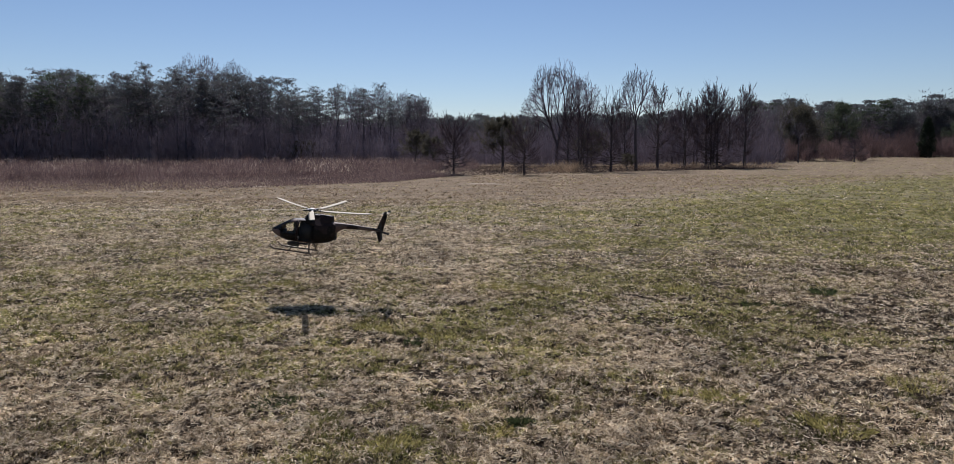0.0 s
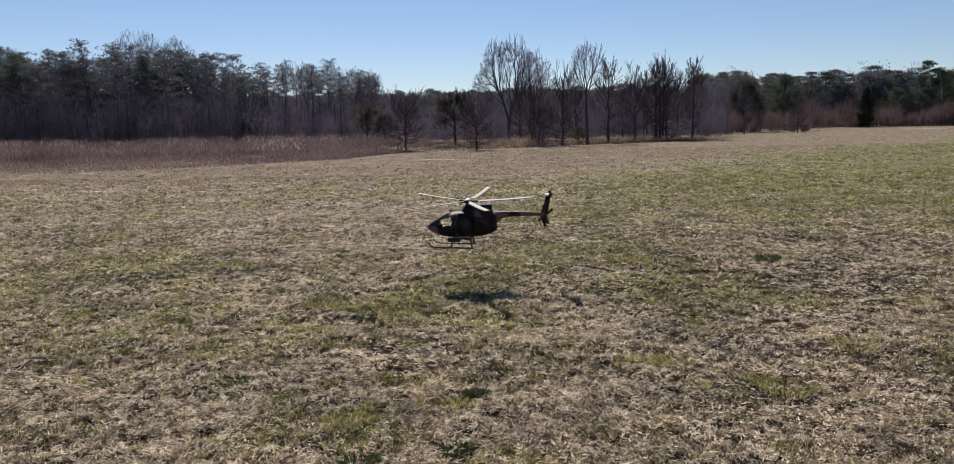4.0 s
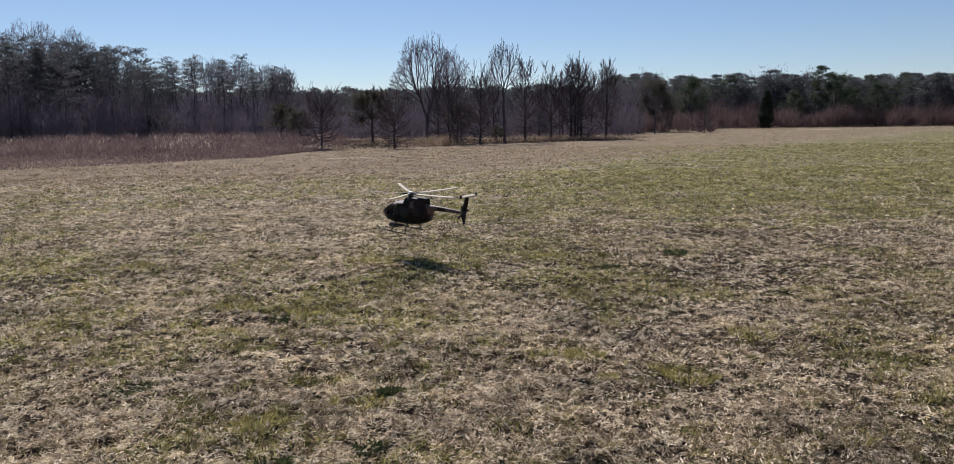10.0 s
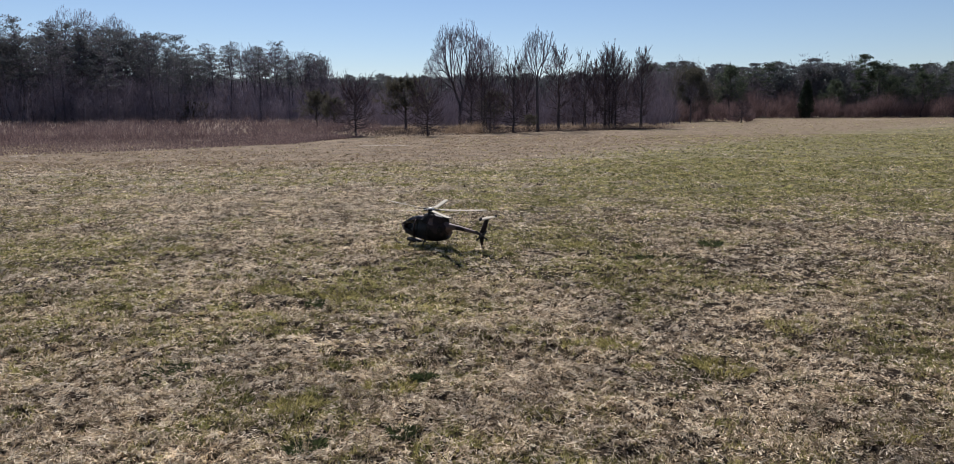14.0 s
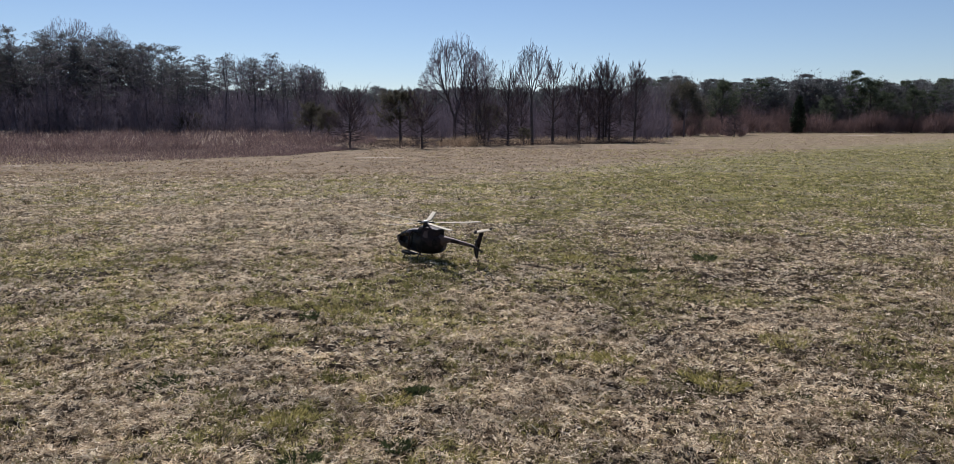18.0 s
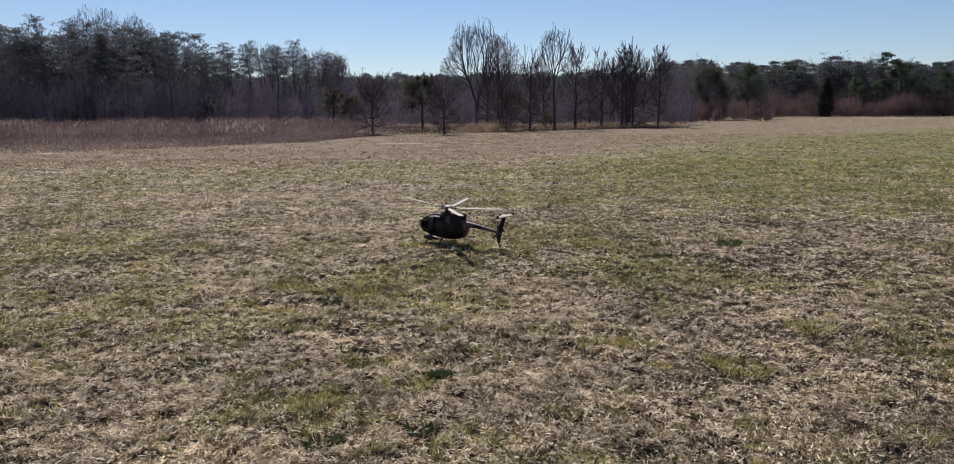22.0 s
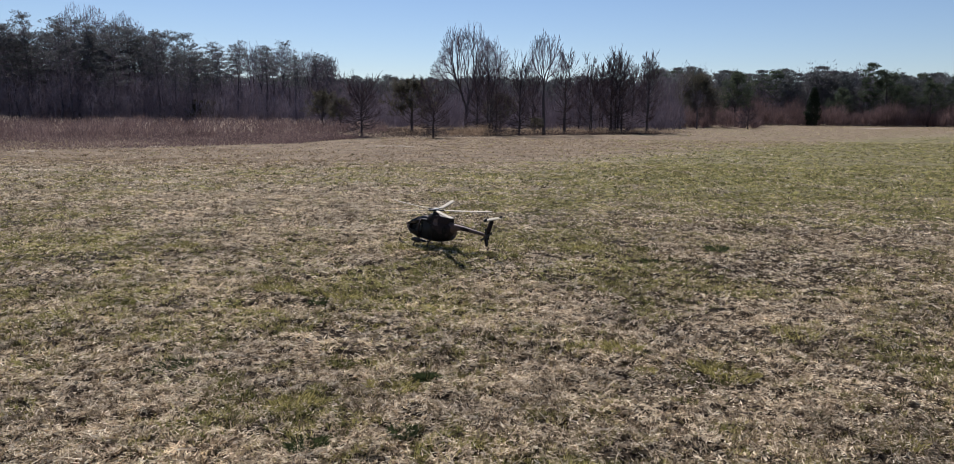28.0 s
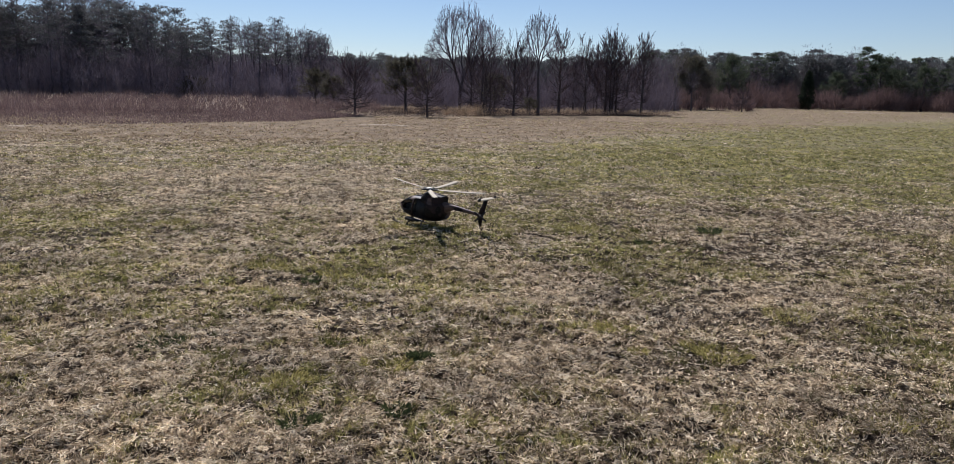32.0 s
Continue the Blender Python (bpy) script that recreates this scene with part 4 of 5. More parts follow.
for b, d, s, a in ((-0.096, 60.0, 1.15, 0.4), (-0.218, 75.0, 1.0, 2.4), (-0.195, 72.0, 0.8, 4.4), (0.025, 66.0, 0.9, 4.0)):
    t = copy_thing(green_bush, Matrix())
    tagged(put(t, b, d, s, a), "dull green bushy pine before the wood", "tree")
round_pine = open_pine(112, 9.0, 0.0, 0.46, material=M_DULL, per=6, low=0.16, dense=1.3, tuft=0.55, leaf=0.22, stems=3, taper=0.5, kids=(0, 5, 2))
tagged(put(round_pine, 0.292, 112.0, 1.0, 1.0), "broad round-crowned dull green pine on several stems", "tree")
green_pine = open_pine(113, 9.4, 0.0, 0.42, material=M_PITCH, per=10, low=0.25, dense=1.1, tuft=0.65, leaf=0.25, kids=(0, 5, 2))
tagged(put(green_pine, 0.347, 122.0, 1.0, 3.0), "full green pine before the far wood", "tree")
for b, d, s in ((0.549, 158.0, 1.3), (0.57, 160.0, 1.0), (0.61, 156.0, 1.05), (0.49, 160.0, 0.9)):
    t = copy_thing(green_pine, Matrix())
    tagged(put(t, b, d, s, 7 * b), "broad green pine standing above the thicket", "tree")

layered_pine = forest_pine(118, 14.2, 0.36, 0.17, 3, 34, M_PITCH, 0.0, 0.4)
tagged(put(layered_pine, 0.526, 159.0, 1.0, 2.2), "tall broad green pine with level layered limbs", "tree")

vase = bare_tree(126, 11.2, 0.37, 0.14, 2800, 0.012, 0.62)
fan = bare_tree(123, 10.9, 0.3, 0.35, 1500, 0.013, 0.72)
slim = bare_tree(122, 10.1, 0.21, 0.38, 800, 0.013, 0.55)
tagged(put(vase, -0.022, 76.0, 1.0, 0.0), "tall leafless tree with a wide fan of fine twigs", "tree")
tagged(put(copy_thing(slim, Matrix()), 0.0855, 58.5, 0.83, 0.5), "slim leafless tree with upright grey limbs", "tree")
tagged(put(slim, 0.012, 80.0, 1.0, 2.2), "slim leafless tree with upright grey limbs", "tree")

for b, d, s, a in ((-0.537, 113.0, 1.64, 0.4), (-0.488, 112.0, 1.52, 2.0), (-0.75, 113.0, 1.4, 5.0), (-0.715, 114.0, 1.36, 3.0)):
    tagged(put(copy_thing(fan, Matrix()), b, d, s, a), "tall leafless tree rising above the pines", "tree")
for b, d, s, a in ((-0.268, 99.0, 1.08, 0.4), (-0.236, 100.0, 1.03, 2.0), (-0.21, 101.0, 0.98, 1.1), (-0.3, 99.0, 1.1, 5.1), (-0.222, 103.0, 1.0, 4.1)):
    tagged(put(copy_thing(slim, Matrix()), b, d, s, a), "slim leafless tree at the end of the wood", "tree")

ced = cedar(131, 7.8, 0.25)
tagged(put(ced, 0.4515, 146.0, 1.0), "dense dark green cedar at the field's far edge", "tree")
for b, d, s, w in ((-0.383, 86.0, 1.05, 0.75), (0.0735, 58.0, 0.45, 0.8), (0.308, 112.0, 0.9, 0.8), (0.33, 115.0, 0.7, 0.7)):
    t = copy_thing(green_bush, Matrix())
    tagged(put(t, b, d, s, 1.3 + 9 * b, w), "low dark evergreen bush", "bush")
dead = dead_pine(132, 3.6, 0.5, 0.28, dense=1.3, droop=-35, rise=20, skirt=0.9, upright=0.15)
tagged(put(dead, 0.364, 97.0, 0.95, 0.7), "small dead reddish pine with drooping limbs", "tree")
for ob in (*row_sets.values(), green_bush, fan):
    for o in (*ob.children_recursive, ob):
        bpy.data.objects.remove(o)

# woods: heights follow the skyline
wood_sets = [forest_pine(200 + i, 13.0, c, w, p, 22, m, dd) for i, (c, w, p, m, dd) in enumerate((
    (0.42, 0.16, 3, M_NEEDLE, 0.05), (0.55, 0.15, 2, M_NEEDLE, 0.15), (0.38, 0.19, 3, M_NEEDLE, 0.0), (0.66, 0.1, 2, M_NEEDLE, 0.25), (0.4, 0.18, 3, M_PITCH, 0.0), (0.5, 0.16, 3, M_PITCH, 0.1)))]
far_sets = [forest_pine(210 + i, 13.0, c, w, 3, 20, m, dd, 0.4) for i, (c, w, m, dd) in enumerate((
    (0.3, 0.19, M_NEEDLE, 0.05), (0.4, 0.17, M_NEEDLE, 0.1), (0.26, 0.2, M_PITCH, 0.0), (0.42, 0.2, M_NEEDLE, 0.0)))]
bare_sets = [bare_tree(220 + i, 12.0, 0.15 + 0.03 * i, 0.45, 170, 0.014, 0.4, 1) for i in range(3)]
wr = np.random.default_rng(5)


def skyline(b):
    """Height of the wood's top above the eye, over its distance, by bearing."""
    return np.interp(b, [-1.2, -0.9, -0.668, -0.625, -0.602, -0.575, -0.526, -0.476, -0.443, -0.427, -0.398, -0.378, -0.359, -0.336, -0.29, -0.27, -0.254, -0.229, -0.204, -0.19, -0.1, 0.0, 0.1, 0.2, 0.28, 0.321, 0.382, 0.435, 0.467, 0.5, 0.52, 0.573, 0.6, 0.75, 1.1],
                     [0.125, 0.125, 0.12, 0.131, 0.113, 0.131, 0.121, 0.12, 0.113, 0.106, 0.109, 0.098, 0.107, 0.101, 0.102, 0.098, 0.082, 0.085, 0.078, 0.052, 0.049, 0.051, 0.055, 0.062, 0.071, 0.063, 0.071, 0.062, 0.073, 0.066, 0.07, 0.061, 0.067, 0.066, 0.06])


REST = {"trunk": [[], [], 0], "crown": [[], [], 0]}


def join_rest(src, m):
    """Adds the trunk and crown of one far tree to the joined rest of the wood."""
    for o in src.children:
        if o.name.split(".")[0] in REST:
            vs, fs, at = REST[o.name.split(".")[0]]
            me = o.data
            v, f = np.empty(len(me.vertices) * 3, np.float32), np.empty(len(me.loops), np.int32)
            me.vertices.foreach_get("co", v)
            me.loops.foreach_get("vertex_index", f)
            r = np.array(m)
            vs.append(v.reshape(-1, 3) @ r[:3, :3].T + r[:3, 3])
            fs.append(f.reshape(-1, 3) + at)
            REST[o.name.split(".")[0]][2] += len(me.vertices)


def plant_wood(sets, b0, b1, d0, d1, count, kinds, bare, fill, label, over=None, each=1):
    """Trees between two bearings; of each so many one is a thing, the others join the rest."""
    for k in range(count):
        b = b0 + (b1 - b0) * (k + wr.uniform(0, 1)) / count
        d = wr.uniform(d0, d1)
        h = ((over or skyline(b)) * d + 1.5) * wr.uniform(*fill)
        if k % each == 0 and wr.uniform() < bare:
            src, hh, name = bare_sets[wr.integers(0, 3)], 12.0, "leafless grey tree standing in the wood"
            h *= 1.05
        else:
            src, hh, name = sets[kinds[wr.integers(0, len(kinds))]], 13.0, label
        s = h / hh
        m = Matrix.LocRotScale((b * d, d, 0), Euler((0, 0, wr.uniform(0, 6.28))), (s * wr.uniform(0.9, 1.3),) * 2 + (s,))
        if k % each:
            join_rest(src, m)
            continue
        t = copy_thing(src, Matrix())
        t.matrix_basis = m
        tagged(t, name, "tree", "trees of the wood")


DARK = "tall dark pine with a ragged crown in the wood"
plant_wood(wood_sets, -1.1, -0.38, 86, 104, 100, (0, 1, 2, 2, 1), 0.0, (0.78, 1.06), DARK)
plant_wood(wood_sets, -1.1, -0.7, 85, 96, 16, (4, 5), 0.0, (0.8, 1.04), "tall dark green pine with a full crown in the wood")
plant_wood(wood_sets, -0.38, -0.19, 86, 104, 24, (1, 3, 3), 0.15, (0.78, 1.06), "slender pine with a small dark crown at the wood's end")
plant_wood(far_sets, -1.1, -0.37, 106, 128, 50, (0, 1, 3), 0.12, (0.5, 0.82), DARK, None, 2)
plant_wood(far_sets, -0.42, 0.28, 140, 165, 130, (0, 1, 3), 0.0, (0.86, 1.05), "dark pine of the far wood", 0.053, 3)
plant_wood(far_sets, -0.25, 0.3, 122, 140, 80, (0, 1, 3), 0.0, (0.86, 1.04), "dark pine of the far wood", 0.05, 4)
plant_wood(far_sets, -0.2, 0.3, 95, 125, 48, (0, 3), 0.35, (0.6, 0.9), "dark pine of the far wood")
plant_wood(far_sets, 0.22, 1.05, 164, 192, 200, (2, 1, 2, 0, 2), 0.06, (0.76, 1.05), "dark green pine of the far wood", None, 3)
tagged(put(copy_thing(wood_sets[5], Matrix()), 0.655, 152, 0.9, 2.0), "slender leaning pine beside the thicket", "tree")
v = np.concatenate(REST["trunk"][0] + REST["crown"][0])
f = np.concatenate(REST["trunk"][1] + [q + REST["trunk"][2] for q in REST["crown"][1]])
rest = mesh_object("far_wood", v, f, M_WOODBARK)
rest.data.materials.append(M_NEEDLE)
rest.data.polygons.foreach_set("material_index", np.repeat([0, 1], [sum(map(len, REST["trunk"][1])), sum(map(len, REST["crown"][1]))]).astype(np.int32))
tagged(rest, "dense dark pines deep in the wood", "wood", kind="stuff")
for ob in (*wood_sets, *far_sets, *bare_sets):
    for o in (*ob.children_recursive, ob):
        bpy.data.objects.remove(o)


def brush(name, b0, b1, d0, d1, count, height, width, material, label, spread=0.25, category="brush", edge=None, stems=0.08, twig=1.3, lump=7.0, ends=0.05):
    """Countless thin stems and twigs of a thicket."""
    rng = np.random.default_rng(int(abs(b0) * 1000 + d0))
    b, d = rng.uniform(b0, b1, count), rng.uniform(d0, d1, count)
    if edge is not None:
        d = np.maximum(d, edge(b) + rng.uniform(0, 1, count) ** 2 * (d1 - edge(b)))
    fade = np.clip(np.minimum(b - b0, b1 - b) / ends, 0, 1)
    x, y = b * d, d
    h = height(b, d) if callable(height) else height
    h = h * rng.uniform(0.55, 1.05, count) * (0.35 + 1.1 * fractal(x * 1.6, y * 0.6, lump, 61))
    h = h * (0.25 + 0.75 * fade) * np.where(rng.uniform(0, 1, count) < 0.15 + fade, 1, 0.02)
    stem = rng.uniform(0, 1, count) < stems
    z0 = np.where(stem, 0.0, h * rng.uniform(0.0, 0.95, count) ** 0.8)
    length = np.where(stem, h, np.minimum(h * 0.4, twig) * rng.uniform(0.5, 1.3, count))
    a, l = rng.uniform(0, 2 * np.pi, count), np.where(stem, rng.uniform(0, spread, count), rng.uniform(0.1, 1.35, count))
    top = np.stack([x + np.cos(a) * np.sin(l) * length, y + np.sin(a) * np.sin(l) * length, z0 + np.cos(l) * length], 1)
    w = width * rng.uniform(0.5, 1.3, count)
    s = rng.uniform(-0.6, 0.6, count)
    p0 = np.stack([x - w * np.cos(s), y - w * np.sin(s), z0 - 0.02], 1)
    p1 = np.stack([x + w * np.cos(s), y + w * np.sin(s), z0 - 0.02], 1)
    p0[:, 2] += np.where(stem, 0, w * rng.uniform(-1, 1, count))
    v = np.stack([p0, p1, top], 1).reshape(-1, 3)
    ob = mesh_object(name, v, np.arange(count * 3).reshape(-1, 3), material)
    tagged(ob, label, category, kind="stuff")
    return x, y, h


UNDER = "dense leafless dark underwood between the trunks"
brush("underwood", -1.15, -0.19, 92, 126, 190000, lambda b, d: np.interp(b, [-0.43, -0.36, -0.3], [0.7, 0.5, 0.42]) * skyline(b) * d + 1.0, 0.045, M_TWIG, UNDER, 0.2, stems=0.0, twig=0.9)
brush("underwood", -1.15, -0.19, 82, 92, 34000, lambda b, d: np.interp(b, [-0.43, -0.36, -0.3], [0.66, 0.5, 0.42]) * skyline(b) * d + 1.0, 0.022, M_TWIG, "fine purple-brown twigs along the wood's front", 0.2, stems=0.0, twig=0.9)
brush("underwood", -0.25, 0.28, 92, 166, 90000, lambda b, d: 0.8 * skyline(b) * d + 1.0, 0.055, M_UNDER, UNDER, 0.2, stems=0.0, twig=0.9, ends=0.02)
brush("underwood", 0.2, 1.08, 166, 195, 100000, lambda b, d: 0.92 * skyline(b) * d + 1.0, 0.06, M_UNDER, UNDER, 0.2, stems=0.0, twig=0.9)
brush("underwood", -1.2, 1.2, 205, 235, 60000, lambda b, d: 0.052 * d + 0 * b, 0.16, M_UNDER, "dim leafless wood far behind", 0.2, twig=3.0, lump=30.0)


def bushes(name, b0, b1, d0, d1, count, per, height, width, material, label, edge=None, category="brush"):
    """Round leafless shrubs whose stems fan out from the root."""
    rng = np.random.default_rng(int(abs(b0) * 1000 + d0 + 3))
    d = rng.uniform(d0, d1, count)
    b = b0 + (b1 - b0) * (np.arange(count) + rng.uniform(-0.5, 1.5, count)) / count
    if edge is not None:
        d = edge(b) + (d1 - edge(b)) * rng.uniform(0, 1, count) ** 1.7
    h = height * rng.uniform(0.4, 1.15, count) * (0.45 + 1.1 * fractal(b * d, d * 0.5, 4.0, 67))
    k = np.repeat(np.arange(count), per)
    n = len(k)
    a, t = rng.uniform(0, 2 * np.pi, n), np.abs(rng.normal(0, 0.55, n))
    out = np.stack([np.cos(a) * np.sin(t), np.sin(a) * np.sin(t), np.cos(t)], 1)
    reach = h[k] * (1 - 0.25 * np.sin(t)) * rng.uniform(0.85, 1.05, n)
    u = rng.uniform(0, 0.9, n) ** 0.7
    root = np.stack([(b * d)[k] + rng.normal(0, 0.12, n) * h[k], d[k] + rng.normal(0, 0.12, n) * h[k], np.zeros(n)], 1)
    p = root + out * (u * reach)[:, None]
    q = out + rng.normal(0, 0.28, (n, 3))
    q = p + q * (np.minimum(reach * (1 - u), 0.35 * h[k]) * rng.uniform(0.6, 1.1, n))[:, None]
    w = width * rng.uniform(0.5, 1.3, n) * (1.4 - u)
    s = rng.uniform(-0.7, 0.7, n)
    side = np.stack([np.cos(s) * w, np.sin(s) * w, rng.uniform(-0.5, 0.5, n) * w], 1)
    p[:, 2] = np.maximum(p[:, 2], 0.01)
    q[:, 2] = np.maximum(q[:, 2], 0.02)
    v = np.stack([p - side, p + side, q], 1).reshape(-1, 3)
    tagged(mesh_object(name, v, np.arange(n * 3).reshape(-1, 3), material), label, category, kind="stuff")


THICK = "reddish-brown leafless thicket along the field's far edge"
bushes("thicket", 0.27, 1.1, 147, 160, 150, 480, 5.0, 0.03, M_THICKET, THICK)
bushes("thicket", 0.19, 0.38, 98, 140, 46, 420, 4.0, 0.024, M_THICKET, THICK)
bushes("thicket", -0.2, 0.26, 73, 92, 120, 300, 3.2, 0.017, M_TWIG, "purple-brown leafless brush behind the row of pines")


def weed_edge(b):
    return np.interp(b, [-1.2, -0.65, -0.45, -0.25, -0.18, -0.1, 0.3], [26, 27.5, 31, 37, 44.5, 52.5, 75])


brush("weeds", -1.15, -0.12, 27, 90, 50000, lambda b, d: np.interp(d, [28, 38, 46, 60, 90], [0.07, 0.16, 0.45, 0.8, 1.15]), 0.011, M_WEED, "russet dead weeds along the wood's edge", 0.5, "weeds", weed_edge, 0.12, 0.35, 3.5)
bushes("weeds", -1.15, -0.13, 30, 88, 1100, 90, 1.15, 0.0095, M_WEED, "tall branching russet weeds along the wood's edge", lambda b: weed_edge(b) + 11.0, "weeds")
brush("weeds", -1.15, -0.15, 26, 50, 85000, lambda b, d: np.interp(d, [27, 34, 50], [0.12, 0.24, 0.34]), 0.013, M_WEED, "low dull dead weeds before the taller ones", 0.7, "weeds", weed_edge, 0.1, 0.25, 2.5)
brush("weeds", -0.15, 0.3, 47, 80, 9000, lambda b, d: 0.5 + 0 * d, 0.012, M_REED, "tan knee-high dead grass under the pines", 0.6, "weeds", lambda b: np.interp(b, [-0.15, 0.0, 0.3], [50, 52, 70]), 0.25, 0.4, 2.0)


bushes("weeds", -0.045, 0.012, 51.0, 55.0, 16, 130, 0.75, 0.012, M_REED, "clumps of tall tan grass among the pines")
bushes("weeds", 0.135, 0.24, 63.0, 66.0, 12, 110, 0.6, 0.013, M_REED, "clumps of tall tan grass among the pines")


# needle litter, laid dark to double as the shadow at the pines' feet
brush("litter", -0.18, 0.27, 46, 74, 24000, lambda b, d: 0.16 + 0 * d, 0.03, M_CONE, "dark fallen needles and twigs that also stand for shadow under the pines", 0.9, "litter", lambda b: np.interp(b, [-0.18, -0.07, 0.0, 0.1, 0.27], [47.2, 47.4, 52.5, 57.0, 65]), 0.0, 0.3, 2.5)


def plumes():
    """Pale seed heads in loose clusters among the weeds."""
    rng = np.random.default_rng(77)
    b, d = np.repeat(rng.uniform(-1.1, -0.15, 60), 50), np.repeat(rng.uniform(42, 80, 60), 50)
    n = len(b)
    x, y = b * d + rng.normal(0, 0.7, n), d + rng.normal(0, 0.5, n)
    z = rng.uniform(0.3, 0.95, n)
    v, f = slivers(x, y, rng.uniform(0.1, 0.34, n), rng.uniform(0.02, 0.045, n), rng.uniform(0.1, 0.8, n), base=z, turn=rng.uniform(0, 6.28, n))
    tagged(mesh_object("seed_plumes", v, f, M_PLUME), "pale seed plumes among the dead weeds", "weeds", kind="stuff")


plumes()


def sand_patch(b, d, long, deep):
    """A low bare patch of pale sand with an uneven rim."""
    rng = np.random.default_rng(int(d * 10))
    rings = []
    for r, z in ((1.0, -0.01), (0.9, 0.012), (0.5, 0.02)):
        a = np.arange(28) * 2 * np.pi / 28
        k = r * (1 + 0.22 * np.sin(3 * a + d) + rng.uniform(-0.1, 0.1, 28))
        rings.append(np.stack([b * d + long / 2 * k * np.cos(a), d + deep / 2 * k * np.sin(a), np.full(28, z)], 1))
    v = np.concatenate([*rings, [[b * d, d, 0.022]]])
    i = np.arange(28)
    j = (i + 1) % 28
    f = [np.concatenate([np.stack([i, j, j + 28], 1), np.stack([i, j + 28, i + 28], 1)]) + 28 * q for q in range(2)]
    f.append(np.stack([i + 56, j + 56, np.full(28, 84)], 1))
    tagged(mesh_object("sand_patch", v, np.concatenate(f), M_SAND, smooth=True), "bare patch of pale sand before the weeds", "sand patch")


for b, d, long, deep in ((-0.381, 42.5, 1.5, 1.1), (-0.452, 32.0, 0.8, 0.7), (-0.125, 35.0, 2.3, 0.9), (-0.62, 27.5, 1.2, 0.6), (0.26, 72.0, 3.0, 1.5), (0.53, 118.0, 9.0, 3.0)):
    sand_patch(b, d, long, deep)

# ---------------------------------------------------------------- the model helicopter
def camo_material(name, shift):
    n = Nodes(name)
    f0 = n.noise(5.5, 1.5, 0.4)
    add = n.tree.nodes.new("ShaderNodeMath")
    add.operation = "ADD"
    add.inputs[1].default_value = shift
    n.link(f0, add.inputs[0])
    f = add.outputs[0]
    c = n.ramp(f, [(0.43, (0.008, 0.006, 0.005)), (0.45, (0.024, 0.015, 0.0135)), (0.53, (0.026, 0.016, 0.0145)), (0.55, (0.115, 0.077, 0.063)), (1.0, (0.15, 0.1, 0.082))])
    dirt = n.noise(60.0, 4.0)
    c = n.mix(n.ramp(dirt, [(0.55, (0, 0, 0)), (0.8, (0.15, 0.15, 0.15))]), c, (0.2, 0.17, 0.13))
    return n.done(c, 0.6, spec=0.14)


def plain(name, color, rough, metal=0.0, spec=0.4, grain=0.15):
    n = Nodes(name)
    f = n.noise(40.0, 4.0)
    c = n.mix(f, tuple(v * (1 - grain) for v in color), tuple(min(1, v * (1 + grain)) for v in color))
    return n.done(c, rough, metal, spec)


def tinted_glass():
    n = Nodes("smoked_canopy_glass")
    n.done((0.08, 0.085, 0.09), 0.03, spec=0.6)
    tr = n.tree.nodes.new("ShaderNodeBsdfTransparent")
    tr.inputs["Color"].default_value = (0.06, 0.06, 0.065, 1)
    s = n.tree.nodes.new("ShaderNodeMixShader")
    s.inputs[0].default_value = 0.2
    n.link(tr.outputs[0], s.inputs[1])
    n.link(n.shader.outputs[0], s.inputs[2])
    n.link(s.outputs[0], n.out.inputs["Surface"])
    return n.mat


M_CAMO = camo_material("dark_camouflage_paint", 0.0)
M_TAN = camo_material("tan_camouflage_paint", 0.15)
M_BLACK = plain("matt_black_plastic", (0.018, 0.017, 0.017), 0.6)
M_BROWNP = plain("brown_painted_metal", (0.075, 0.055, 0.042), 0.5)
M_BLADE = plain("cream_blade_paint", (0.29, 0.25, 0.175), 0.7, spec=0.2, grain=0.06)
M_STEEL = plain("worn_steel", (0.45, 0.44, 0.42), 0.32, 0.9)
M_WHITE = plain("off_white_paint", (0.62, 0.58, 0.5), 0.45)
M_CABIN = plain("dark_cabin_lining", (0.03, 0.027, 0.025), 0.8)
M_DOLL = plain("dull_green_cloth", (0.05, 0.05, 0.04), 0.85)
M_NOSE = plain("tan_nose_paint", (0.2, 0.14, 0.07), 0.5)
M_GLASS = tinted_glass()


def loft(bm, rings, close=True):
    """Skin of quads over rings of equal length; returns the faces."""
    vs = [[bm.verts.new(p) for p in ring] for ring in rings]
    faces = []
    n = len(vs[0])
    for a, b in zip(vs, vs[1:]):
        for i in range(n):
            j = (i + 1) % n
            faces.append(bm.faces.new((a[i], a[j], b[j], b[i])))
    if close:
        for ring in (vs[0], vs[-1]):
            bm.faces.new(ring)
    return faces


